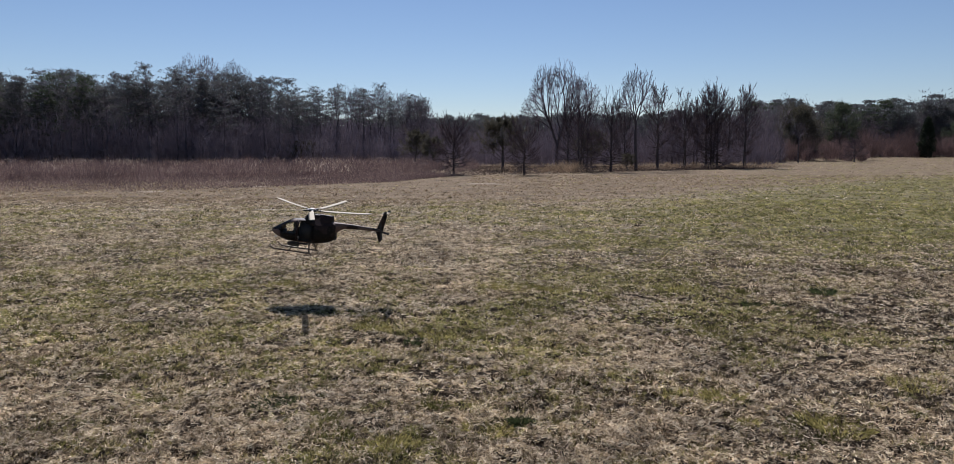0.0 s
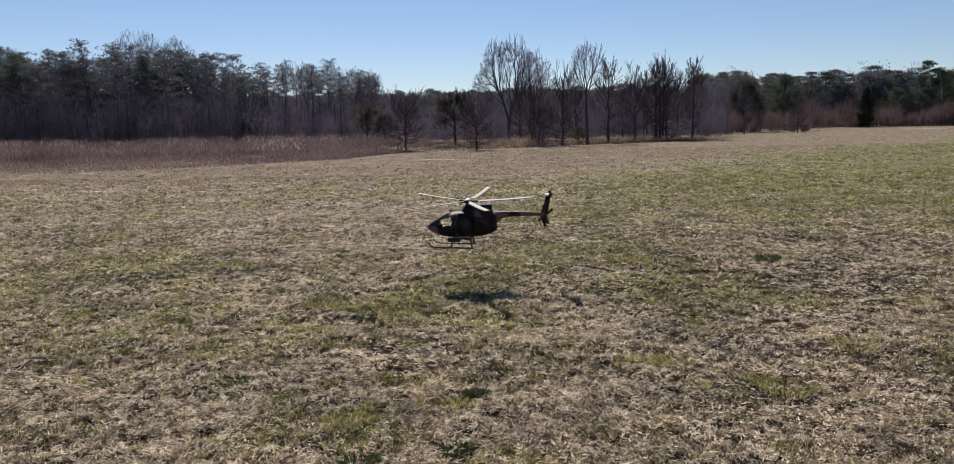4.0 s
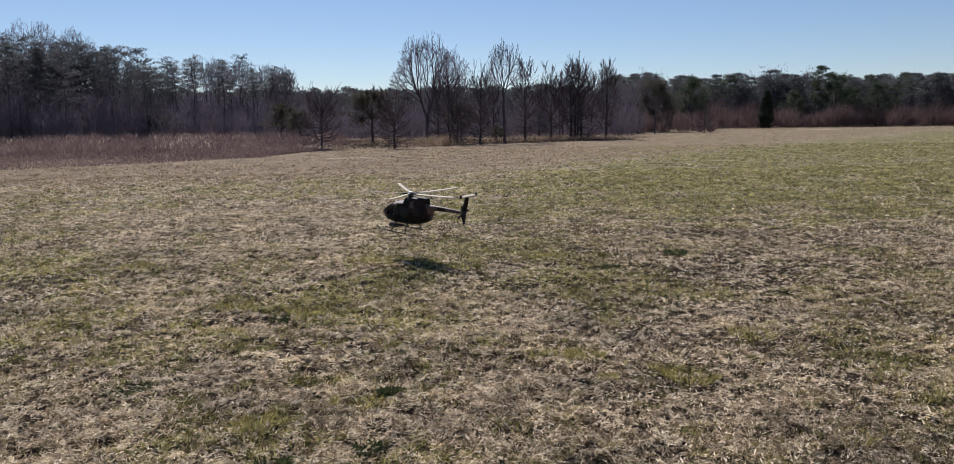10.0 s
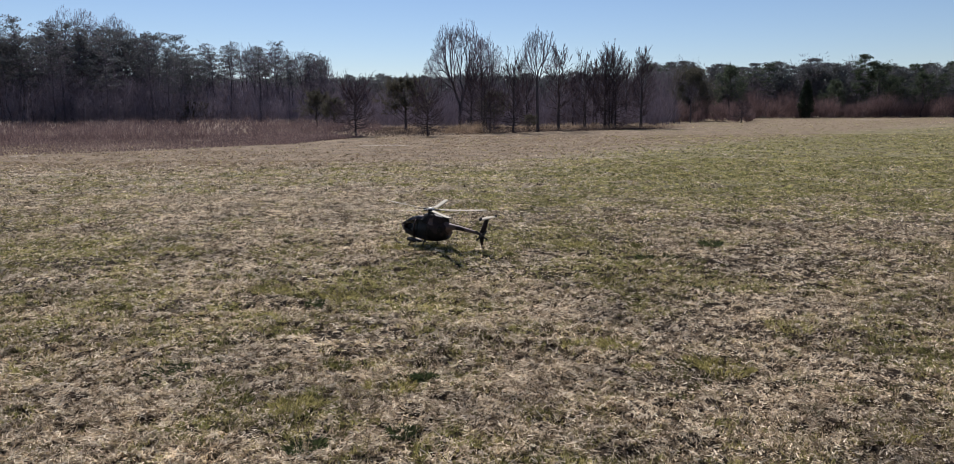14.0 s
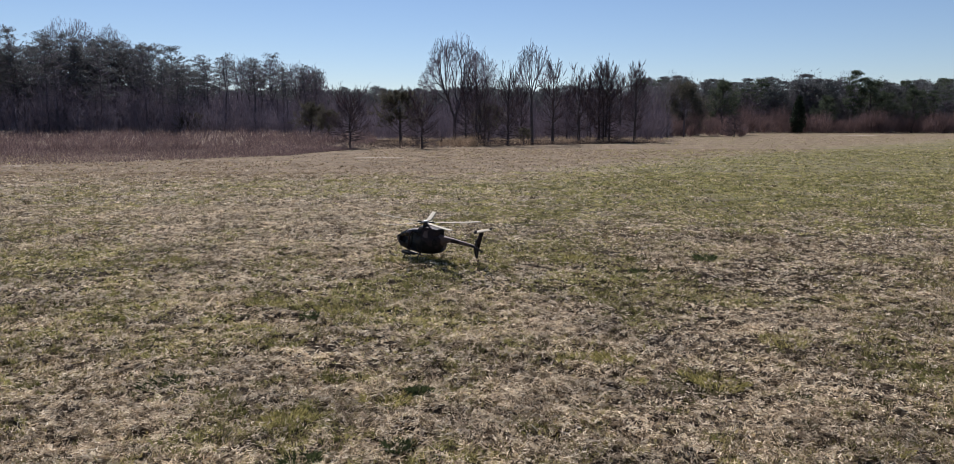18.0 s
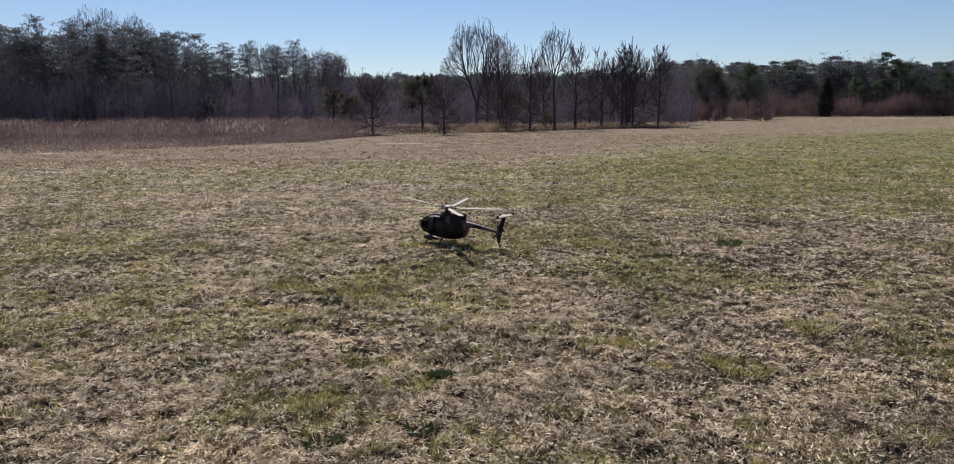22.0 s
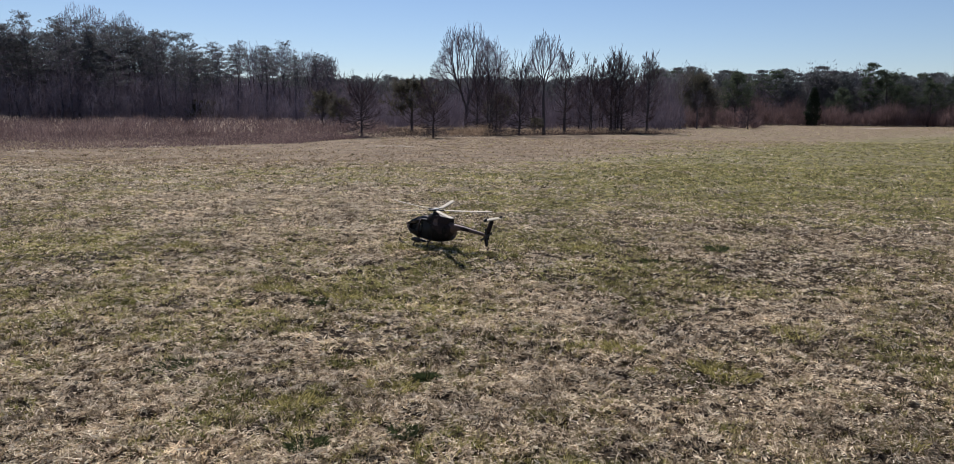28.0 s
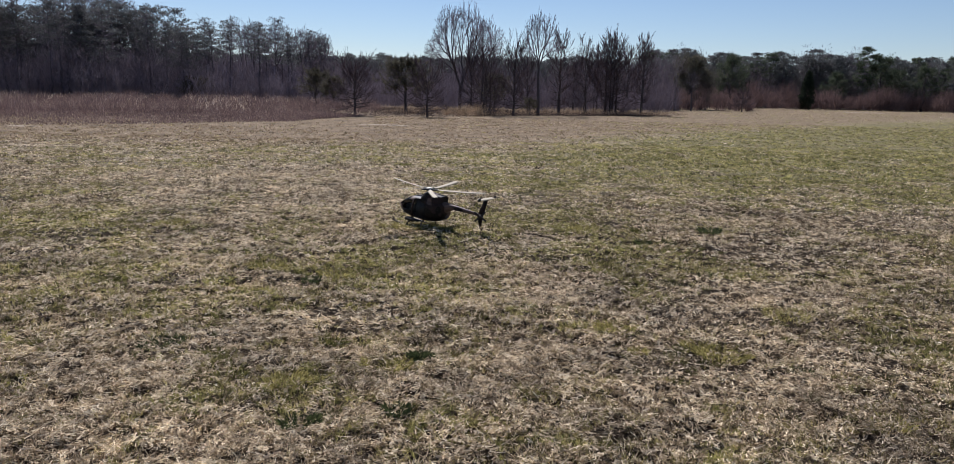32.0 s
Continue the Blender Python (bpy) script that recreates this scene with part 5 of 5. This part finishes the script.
def tube(points, radius, sides=10):
    """A bent round bar through points; radius a number or one for each point."""
    bm = bmesh.new()
    pts = [Vector(p) for p in points]
    rad = radius if isinstance(radius, (list, tuple)) else [radius] * len(pts)
    rings = []
    for i, p in enumerate(pts):
        d = (pts[min(i + 1, len(pts) - 1)] - pts[max(i - 1, 0)]).normalized()
        s = d.cross(Vector((0, 1, 0)) if abs(d.y) < 0.8 else Vector((0, 0, 1))).normalized()
        w = d.cross(s)
        rings.append([p + (s * math.cos(a) + w * math.sin(a)) * rad[i] for a in (2 * math.pi * k / sides for k in range(sides))])
    loft(bm, rings)
    bmesh.ops.recalc_face_normals(bm, faces=bm.faces)
    return bm


def block(size, at=(0, 0, 0), bevel=0.004, turn=None):
    bm = bmesh.new()
    bmesh.ops.create_cube(bm, size=1.0)
    bmesh.ops.scale(bm, vec=size, verts=bm.verts)
    if bevel:
        bmesh.ops.bevel(bm, geom=bm.edges[:], offset=bevel, segments=2, affect="EDGES")
    if turn is not None:
        bmesh.ops.transform(bm, matrix=turn, verts=bm.verts)
    bmesh.ops.translate(bm, vec=at, verts=bm.verts)
    return bm


def plate(outline, thick, axis="y", at=0.0, bevel=0.0015):
    """A thin bevelled plate; the outline lies in x and z (axis y) or x and y (axis z)."""
    bm = bmesh.new()
    lo, hi = [], []
    for a, b in outline:
        lo.append(bm.verts.new((a, at - thick / 2, b) if axis == "y" else (a, b, at - thick / 2)))
        hi.append(bm.verts.new((a, at + thick / 2, b) if axis == "y" else (a, b, at + thick / 2)))
    n = len(lo)
    bm.faces.new(lo)
    bm.faces.new(hi[::-1])
    for i in range(n):
        j = (i + 1) % n
        bm.faces.new((lo[j], lo[i], hi[i], hi[j]))
    bmesh.ops.recalc_face_normals(bm, faces=bm.faces)
    if bevel:
        bmesh.ops.bevel(bm, geom=bm.edges[:], offset=bevel, segments=1, affect="EDGES")
    return bm


# x, top, bottom, half width of the egg-shaped cabin
HULL = [(0.42, 0.192, 0.186, 0.003), (0.405, 0.21, 0.171, 0.02), (0.385, 0.226, 0.158, 0.036), (0.36, 0.244, 0.145, 0.055), (0.33, 0.266, 0.133, 0.076), (0.30, 0.287, 0.123, 0.095),
        (0.27, 0.307, 0.115, 0.11), (0.235, 0.326, 0.109, 0.124), (0.20, 0.34, 0.106, 0.134), (0.165, 0.35, 0.104, 0.141), (0.13, 0.356, 0.104, 0.146), (0.10, 0.36, 0.104, 0.148),
        (0.07, 0.363, 0.104, 0.15), (0.035, 0.366, 0.104, 0.15), (0.0, 0.368, 0.105, 0.149), (-0.03, 0.369, 0.107, 0.147), (-0.06, 0.37, 0.11, 0.143), (-0.10, 0.369, 0.115, 0.137),
        (-0.14, 0.367, 0.122, 0.131), (-0.18, 0.364, 0.132, 0.121), (-0.215, 0.36, 0.145, 0.11), (-0.242, 0.354, 0.158, 0.099), (-0.264, 0.346, 0.172, 0.088), (-0.274, 0.335, 0.19, 0.07)]
RING = 40


def hull_ring(x, top, bottom, half, shrink=0.0):
    ring = []
    for k in range(RING):
        a = 2 * math.pi * k / RING
        c, s = math.cos(a), math.sin(a)
        y = math.copysign(abs(c) ** 0.68, c) * max(half - shrink, 0.002)
        z = (top + bottom) / 2 + math.copysign(abs(s) ** 0.72, s) * max((top - bottom) / 2 - shrink, 0.002)
        ring.append((x, y, z))
    return ring


def build_helicopter():
    base = new("model_helicopter")
    tagged(base, "brown camouflaged model helicopter with five cream rotor blades above the grass", "model helicopter")
    skin, glass, cabin = bmesh.new(), bmesh.new(), bmesh.new()
    faces = loft(skin, [hull_ring(*h) for h in HULL])
    cut, panes = [], []
    for f in faces:
        c = f.calc_center_median()
        if 0.135 < c.x < 0.285 and 0.19 < c.z < 0.312 - max(0, c.x - 0.2) * 0.55 and abs(c.y) > 0.06:
            cut.append(f)                                   # open front doorway
        elif -0.06 < c.x < 0.105 and 0.12 < c.z < 0.335 and abs(c.y) > 0.09:
            cut.append(f)                                   # open rear doorway
        elif c.x > 0.20 and c.z > 0.2 + (0.41 - c.x) * 0.12 and c.x < 0.395 and c.z < 0.338 and abs(c.y) > 0.012:
            panes.append(f)                                 # windscreen halves
    for f in panes:
        vs = [glass.verts.new(v.co) for v in f.verts]
        glass.faces.new(vs)
    bmesh.ops.delete(skin, geom=cut + panes, context="FACES")
    bmesh.ops.remove_doubles(glass, verts=glass.verts, dist=0.0002)
    loft(cabin, [hull_ring(*h, shrink=0.006) for h in HULL if -0.07 < h[0] < 0.39], close=True)
    drop = [f for f in cabin.faces if (f.calc_center_median().x > 0.11 and (f.calc_center_median().z > 0.15)) or (0.12 < f.calc_center_median().z < 0.335 and -0.06 < f.calc_center_median().x < 0.105 and abs(f.calc_center_median().y) > 0.08)]
    bmesh.ops.delete(cabin, geom=drop, context="FACES")
    body = part("fuselage", skin, M_CAMO, base, "brown and tan camouflaged shell with open doorways")
    solid = body.modifiers.new("thickness", "SOLIDIFY")
    solid.thickness, solid.offset = 0.004, -1
    part("cabin_lining", cabin, M_CABIN, body, "dark cabin lining")
    part("windscreen", glass, M_GLASS, body, "smoked windscreen")
    part("bulkhead", block((0.012, 0.23, 0.2), (-0.065, 0, 0.24), 0.003), M_CABIN, body)
    part("cabin_floor", block((0.34, 0.2, 0.012), (0.12, 0, 0.135), 0.003), M_CABIN, body)
    part("instrument_panel", block((0.03, 0.1, 0.075), (0.285, 0, 0.185), 0.008), M_BLACK, body)
    for y in (0.055, -0.055):
        part("seat", block((0.07, 0.075, 0.02), (0.16, y, 0.165), 0.006), M_BLACK, body)
        part("seat_back", block((0.02, 0.075, 0.1), (0.125, y, 0.215), 0.006), M_BLACK, body)
    part("equipment_box", block((0.158, 0.2, 0.2), (0.022, 0, 0.238), 0.006), M_BLACK, body, "black equipment box in the rear cabin")
    # seated pilot dummy, one plain shape
    doll = bmesh.new()
    for size, at in (((0.045, 0.065, 0.085), (0.15, 0.05, 0.215)), ((0.042, 0.04, 0.05), (0.158, 0.05, 0.285)), ((0.08, 0.06, 0.03), (0.19, 0.05, 0.185))):
        m = Matrix.LocRotScale(at, None, size)
        bmesh.ops.create_icosphere(doll, subdivisions=2, radius=0.62, matrix=m)
    part("pilot_dummy", doll, M_DOLL, body, "plain seated pilot dummy")
    part("door_post", tube([(0.118, 0.145, 0.125), (0.118, 0.152, 0.24), (0.112, 0.125, 0.345)], 0.007, 8), M_CAMO, body)
    part("door_post", tube([(0.118, -0.145, 0.125), (0.118, -0.152, 0.24), (0.112, -0.125, 0.345)], 0.007, 8), M_CAMO, body)
    # engine doghouse over the cabin
    dog = bmesh.new()
    rings = []
    for x, w, low, z0, z1 in ((0.07, 0.05, 0.09, 0.33, 0.38), (0.045, 0.062, 0.125, 0.32, 0.412), (0.02, 0.07, 0.134, 0.31, 0.428), (-0.06, 0.072, 0.138, 0.3, 0.43), (-0.15, 0.068, 0.122, 0.29, 0.43),
                              (-0.208, 0.064, 0.1, 0.28, 0.43), (-0.222, 0.062, 0.09, 0.3, 0.428), (-0.226, 0.056, 0.08, 0.32, 0.42)):
        ring = []
        for k in range(24):
            a = 2 * math.pi * k / 24
            c, s = math.cos(a), math.sin(a)
            u = (math.copysign(abs(s) ** 0.22, s) + 1) / 2
            ring.append((x, (low + (w - low) * u) * math.copysign(abs(c) ** 0.4, c), z0 + (z1 - z0) * u))
        rings.append(ring)
    loft(dog, rings)
    bmesh.ops.recalc_face_normals(dog, faces=dog.faces)
    part("engine_cover", dog, M_CAMO, base, "raised camouflaged engine cover")
    part("nose_tip", tube([(0.396, 0, 0.19), (0.41, 0, 0.19), (0.427, 0, 0.19)], [0.024, 0.014, 0.003], 12), M_NOSE, base, "tan pointed nose tip")
    part("exhaust_pipe", tube([(-0.2, 0.0, 0.2), (-0.27, 0.0, 0.195), (-0.285, 0, 0.19)], [0.028, 0.028, 0.024], 14), M_BLACK, base, "short dark exhaust pipe")
    part("nose_light", tube([(0.37, 0, 0.128), (0.372, 0, 0.118)], [0.012, 0.01], 10), M_STEEL, base, "small round landing light")
    # tail
    boom = tube([(-0.17, 0, 0.295), (-0.235, 0, 0.3), (-0.27, 0, 0.309), (-0.31, 0, 0.325), (-0.36, 0, 0.336), (-0.45, 0, 0.341), (-0.55, 0, 0.343), (-0.745, 0, 0.344), (-0.765, 0, 0.344)], [0.075, 0.07, 0.06, 0.043, 0.031, 0.026, 0.023, 0.016, 0.012], 16)
    part("tail_boom", boom, M_TAN, base, "slim tapered camouflaged tail boom")
    part("upper_fin", plate([(-0.705, 0.335), (-0.735, 0.42), (-0.768, 0.54), (-0.812, 0.54), (-0.798, 0.44), (-0.78, 0.335)], 0.012), M_CAMO, base, "swept dark upper fin")
    part("lower_fin", plate([(-0.70, 0.345), (-0.782, 0.345), (-0.775, 0.225), (-0.755, 0.215), (-0.735, 0.26)], 0.01), M_CAMO, base, "small dark lower fin")
    part("tail_bumper", tube([(-0.755, 0, 0.222), (-0.762, 0, 0.2)], 0.004, 8), M_BLACK, base)
    part("tailplane", plate([(-0.758, -0.142), (-0.758, 0.142), (-0.822, 0.142), (-0.822, -0.142)], 0.008, "z", 0.54, 0.002), M_BLADE, base, "pale level tailplane on the fin")
    for y in (0.146, -0.146):
        part("end_plate", plate([(-0.782, 0.534), (-0.788, 0.556), (-0.802, 0.57), (-0.818, 0.568), (-0.82, 0.546), (-0.81, 0.53), (-0.795, 0.526)], 0.006, "y", y), M_BLACK, base, "small black end plate")
    # landing gear
    for y in (0.158, -0.158):
        part("skid", tube([(0.385, y, 0.052), (0.372, y, 0.03), (0.352, y, 0.014), (0.325, y, 0.008), (0.2, y, 0.008), (-0.065, y, 0.008)], 0.0075, 10), M_BROWNP, base, "dark brown landing skid with upturned toe")
        s = math.copysign(1, y)
        part("front_strut", tube([(0.165, y, 0.012), (0.152, s * 0.125, 0.075), (0.14, s * 0.075, 0.118)], [0.008, 0.009, 0.011], 10), M_BROWNP, base, "slanting skid strut")
        part("rear_strut", tube([(-0.045, y, 0.012), (-0.03, s * 0.125, 0.08), (-0.02, s * 0.075, 0.122)], [0.008, 0.009, 0.011], 10), M_BROWNP, base, "slanting skid strut")
        bench = part("side_bench", block((0.19, 0.06, 0.014), (0.07, s * 0.165, 0.105), 0.004), M_BLACK, base, "black bench outside the doorway")
        part("bench_bracket", block((0.012, 0.09, 0.012), (0.13, s * 0.13, 0.094), 0.002), M_BLACK, bench)
        part("bench_bracket", block((0.012, 0.09, 0.012), (0.01, s * 0.13, 0.094), 0.002), M_BLACK, bench)
    part("gun_pod", tube([(0.2, 0.15, 0.085), (0.19, 0.15, 0.085), (0.08, 0.15, 0.085), (0.07, 0.15, 0.085)], [0.008, 0.02, 0.02, 0.012], 12), M_BLACK, base, "dark equipment pod under the bench")
    part("mast", tube([(0.01, 0, 0.4), (0.01, 0, 0.475)], 0.011, 12), M_STEEL, base, "bare steel rotor mast")
    part("swashplate", tube([(0.01, 0, 0.424), (0.01, 0, 0.429), (0.01, 0, 0.436), (0.01, 0, 0.44)], [0.02, 0.03, 0.03, 0.02], 18), M_BLACK, base, "black swashplate")
    for a in (0.3, 2.4, 4.5):
        part("control_rod", tube([(0.01 + 0.025 * math.cos(a), 0.025 * math.sin(a), 0.405), (0.01 + 0.025 * math.cos(a), 0.025 * math.sin(a), 0.432)], 0.003, 6), M_STEEL, base)

    # main rotor, turning
    hub = bmesh.new()
    rings = [[(r * math.cos(2 * math.pi * k / 20), r * math.sin(2 * math.pi * k / 20), z) for k in range(20)] for r, z in ((0.03, -0.014), (0.046, -0.01), (0.046, 0.004), (0.034, 0.012), (0.012, 0.016))]
    loft(hub, rings)
    bmesh.ops.recalc_face_normals(hub, faces=hub.faces)
    spin = part("main_rotor", hub, M_BLACK, base, "black rotor hub")
    part("hub_cap", tube([(0, 0, 0.012), (0, 0, 0.02), (0, 0, 0.026)], [0.034, 0.03, 0.012], 18), M_WHITE, spin, "pale hub cap")
    for k in range(5):
        turn = Matrix.Rotation(2 * math.pi * k / 5, 4, "Z")
        grip = block((0.07, 0.022, 0.016), (0.07, 0, 0.0), 0.004)
        bmesh.ops.transform(grip, matrix=turn, verts=grip.verts)
        part("blade_grip", grip, M_BLACK, spin, smooth=False)
        bl = bmesh.new()
        rings = []
        for i in range(12):
            u = i / 11
            x = 0.095 + u * 0.565
            chord = 0.062 if 0.06 < u < 0.97 else (0.034 if u <= 0.06 else 0.052)
            rise = 0.004 + 0.022 * u * u
            th = 0.0045
            prof = [(0.28, 0), (0.2, 0.6), (0.0, 0.8), (-0.4, 0.45), (-0.72, 0.0), (-0.4, -0.3), (0.0, -0.5), (0.2, -0.45)]
            pitch = math.tan(radians(5))
            rings.append([(x, c * chord, rise + c * chord * pitch + h * th) for c, h in prof])
        loft(bl, rings)
        bmesh.ops.recalc_face_normals(bl, faces=bl.faces)
        bmesh.ops.transform(bl, matrix=turn, verts=bl.verts)
        part("rotor_blade", bl, M_BLADE, spin, "long cream rotor blade")

    # tail rotor, turning
    th = bmesh.new()
    rings = [[(r * math.cos(2 * math.pi * k / 14), y, r * math.sin(2 * math.pi * k / 14)) for k in range(14)] for r, y in ((0.012, -0.02), (0.014, -0.006), (0.014, 0.006), (0.006, 0.01))]
    loft(th, rings)
    bmesh.ops.recalc_face_normals(th, faces=th.faces)
    trot = part("tail_rotor", th, M_BLACK, base, "small black tail rotor")
    for k in range(4):
        bl = plate([(0.01, -0.006), (0.03, -0.011), (0.09, -0.011), (0.095, 0.0), (0.09, 0.011), (0.03, 0.011), (0.01, 0.006)], 0.003, "y", 0.002, 0.0008)
        bmesh.ops.transform(bl, matrix=Matrix.Rotation(math.pi / 2 * k + (0.2 if k % 2 else -0.2), 4, "Y"), verts=bl.verts)
        part("tail_blade", bl, M_BLACK, trot, "short black tail blade", smooth=False)
    return base, spin, trot


helicopter, rotor, tail_rotor = build_helicopter()


# seconds, x, y, z, roll, pitch, yaw of the helicopter
FLIGHT = [
    (0.0, -2.843, 7.401, 0.510, 1.7, -8.3, 186.2),
    (0.5, -2.587, 7.270, 0.749, 0.8, -5.8, 184.7),
    (1.0, -2.233, 7.138, 0.833, -0.2, -3.3, 183.3),
    (1.5, -1.854, 6.914, 0.798, 0.3, -2.5, 187.0),
    (2.0, -1.517, 6.688, 0.735, 0.8, -1.6, 190.8),
    (2.5, -1.275, 6.650, 0.642, 1.4, -1.9, 187.7),
    (3.0, -1.075, 6.611, 0.575, 2.0, -2.3, 184.6),
    (3.5, -0.879, 6.842, 0.442, 1.4, -1.9, 182.0),
    (4.0, -0.573, 7.074, 0.377, 0.8, -1.5, 179.4),
    (4.5, -0.306, 7.390, 0.485, 0.3, -1.2, 173.6),
    (6.5, 0.511, 8.710, 0.397, -1.8, 0.5, 146.6),
    (7.0, 0.508, 8.964, 0.418, -2.2, 0.8, 144.8),
    (7.5, 0.343, 8.917, 0.438, -2.4, -5.7, 143.7),
    (8.0, 0.275, 8.855, 0.410, -2.7, -6.5, 144.1),
    (8.5, 0.268, 8.740, 0.303, -2.4, -1.9, 141.3),
    (9.0, 0.149, 8.569, 0.255, -1.9, 1.7, 143.7),
    (9.5, -0.118, 8.464, 0.303, -1.9, -1.1, 143.9),
    (10.0, -0.377, 8.367, 0.313, -1.8, -5.5, 143.6),
    (10.5, -0.553, 8.387, 0.186, -1.9, -6.6, 143.7),
    (11.0, -0.572, 8.418, -0.018, -2.1, -5.8, 142.9),
    (11.5, -0.569, 8.379, 0.017, -1.2, 0.4, 142.0),
    (12.0, -0.574, 8.318, 0.005, 0.2, -0.1, 144.1),
    (12.5, -0.551, 8.285, -0.008, 0.4, -4.5, 145.1),
    (13.0, -0.565, 8.273, -0.007, 0.6, -8.3, 144.2),
    (32.0, -0.565, 8.273, -0.007, 0.6, -8.3, 144.2),
]
# seconds, blade phase, disc pitch, disc roll
SPIN = [
    (0, 33, 3, -7),
    (1, 9, -1, -7),
    (2, 9, 2, -4),
    (3, 28, 1, -3),
    (4, 40, 2, -6),
    (7, 20, 2, -5),
    (8, 66, 2, -3),
    (9, 70, 2, -3),
    (10, 35, 2, 0),
    (11, 54, 2, -3),
    (12, 7, 3, -2),
    (13, 10, 4, 0),
    (14, 5, 4, 0),
    (17, 58, 4, 0),
    (18, 13, 4, 0),
    (19, 30, 4, 0),
    (20, 21, 4, 0),
    (21, 61, 4, 0),
    (22, 0, 4, 0),
    (23, 31, 4, 0),
    (24, 59, 4, 0),
    (27, 64, 4, 0),
    (28, 3, 4, 0),
    (29, 46, 4, 0),
    (30, 37, 4, 0),
    (31, 17, 4, 0),
    (32, 64, 4, 0),
]


def motions():
    helicopter.scale = (0.986, 0.986, 0.986)
    walk(helicopter, [(t, pose(*row)) for t, *row in FLIGHT])
    rows, total = [], SPIN[0][1]
    angles = [(SPIN[0][0], total)]
    for (t0, p0, *_), (t1, p1, *_) in zip(SPIN, SPIN[1:]):
        turns = 25 * (t1 - t0)
        total += turns * 72 + ((p1 - p0 + 36) % 72 - 36)
        angles.append((t1, total))
    tt, aa = [a[0] for a in angles], [a[1] for a in angles]
    for n in range(frame(32.0)):
        t = n / FPS
        a = float(np.interp(t, tt, aa))
        tp, tr = (float(np.interp(t, tt, [s[i] for s in SPIN])) for i in (2, 3))
        rows.append((t, pose(0.01, 0, 0.46, tr, tp, 0) @ pose(0, 0, 0, 0, 0, a)))
    walk(rotor, rows)
    walk(tail_rotor, [(n / FPS, pose(-0.765, 0.03, 0.338, 0, 67.0 * n, 0)) for n in range(frame(32.0))])


motions()
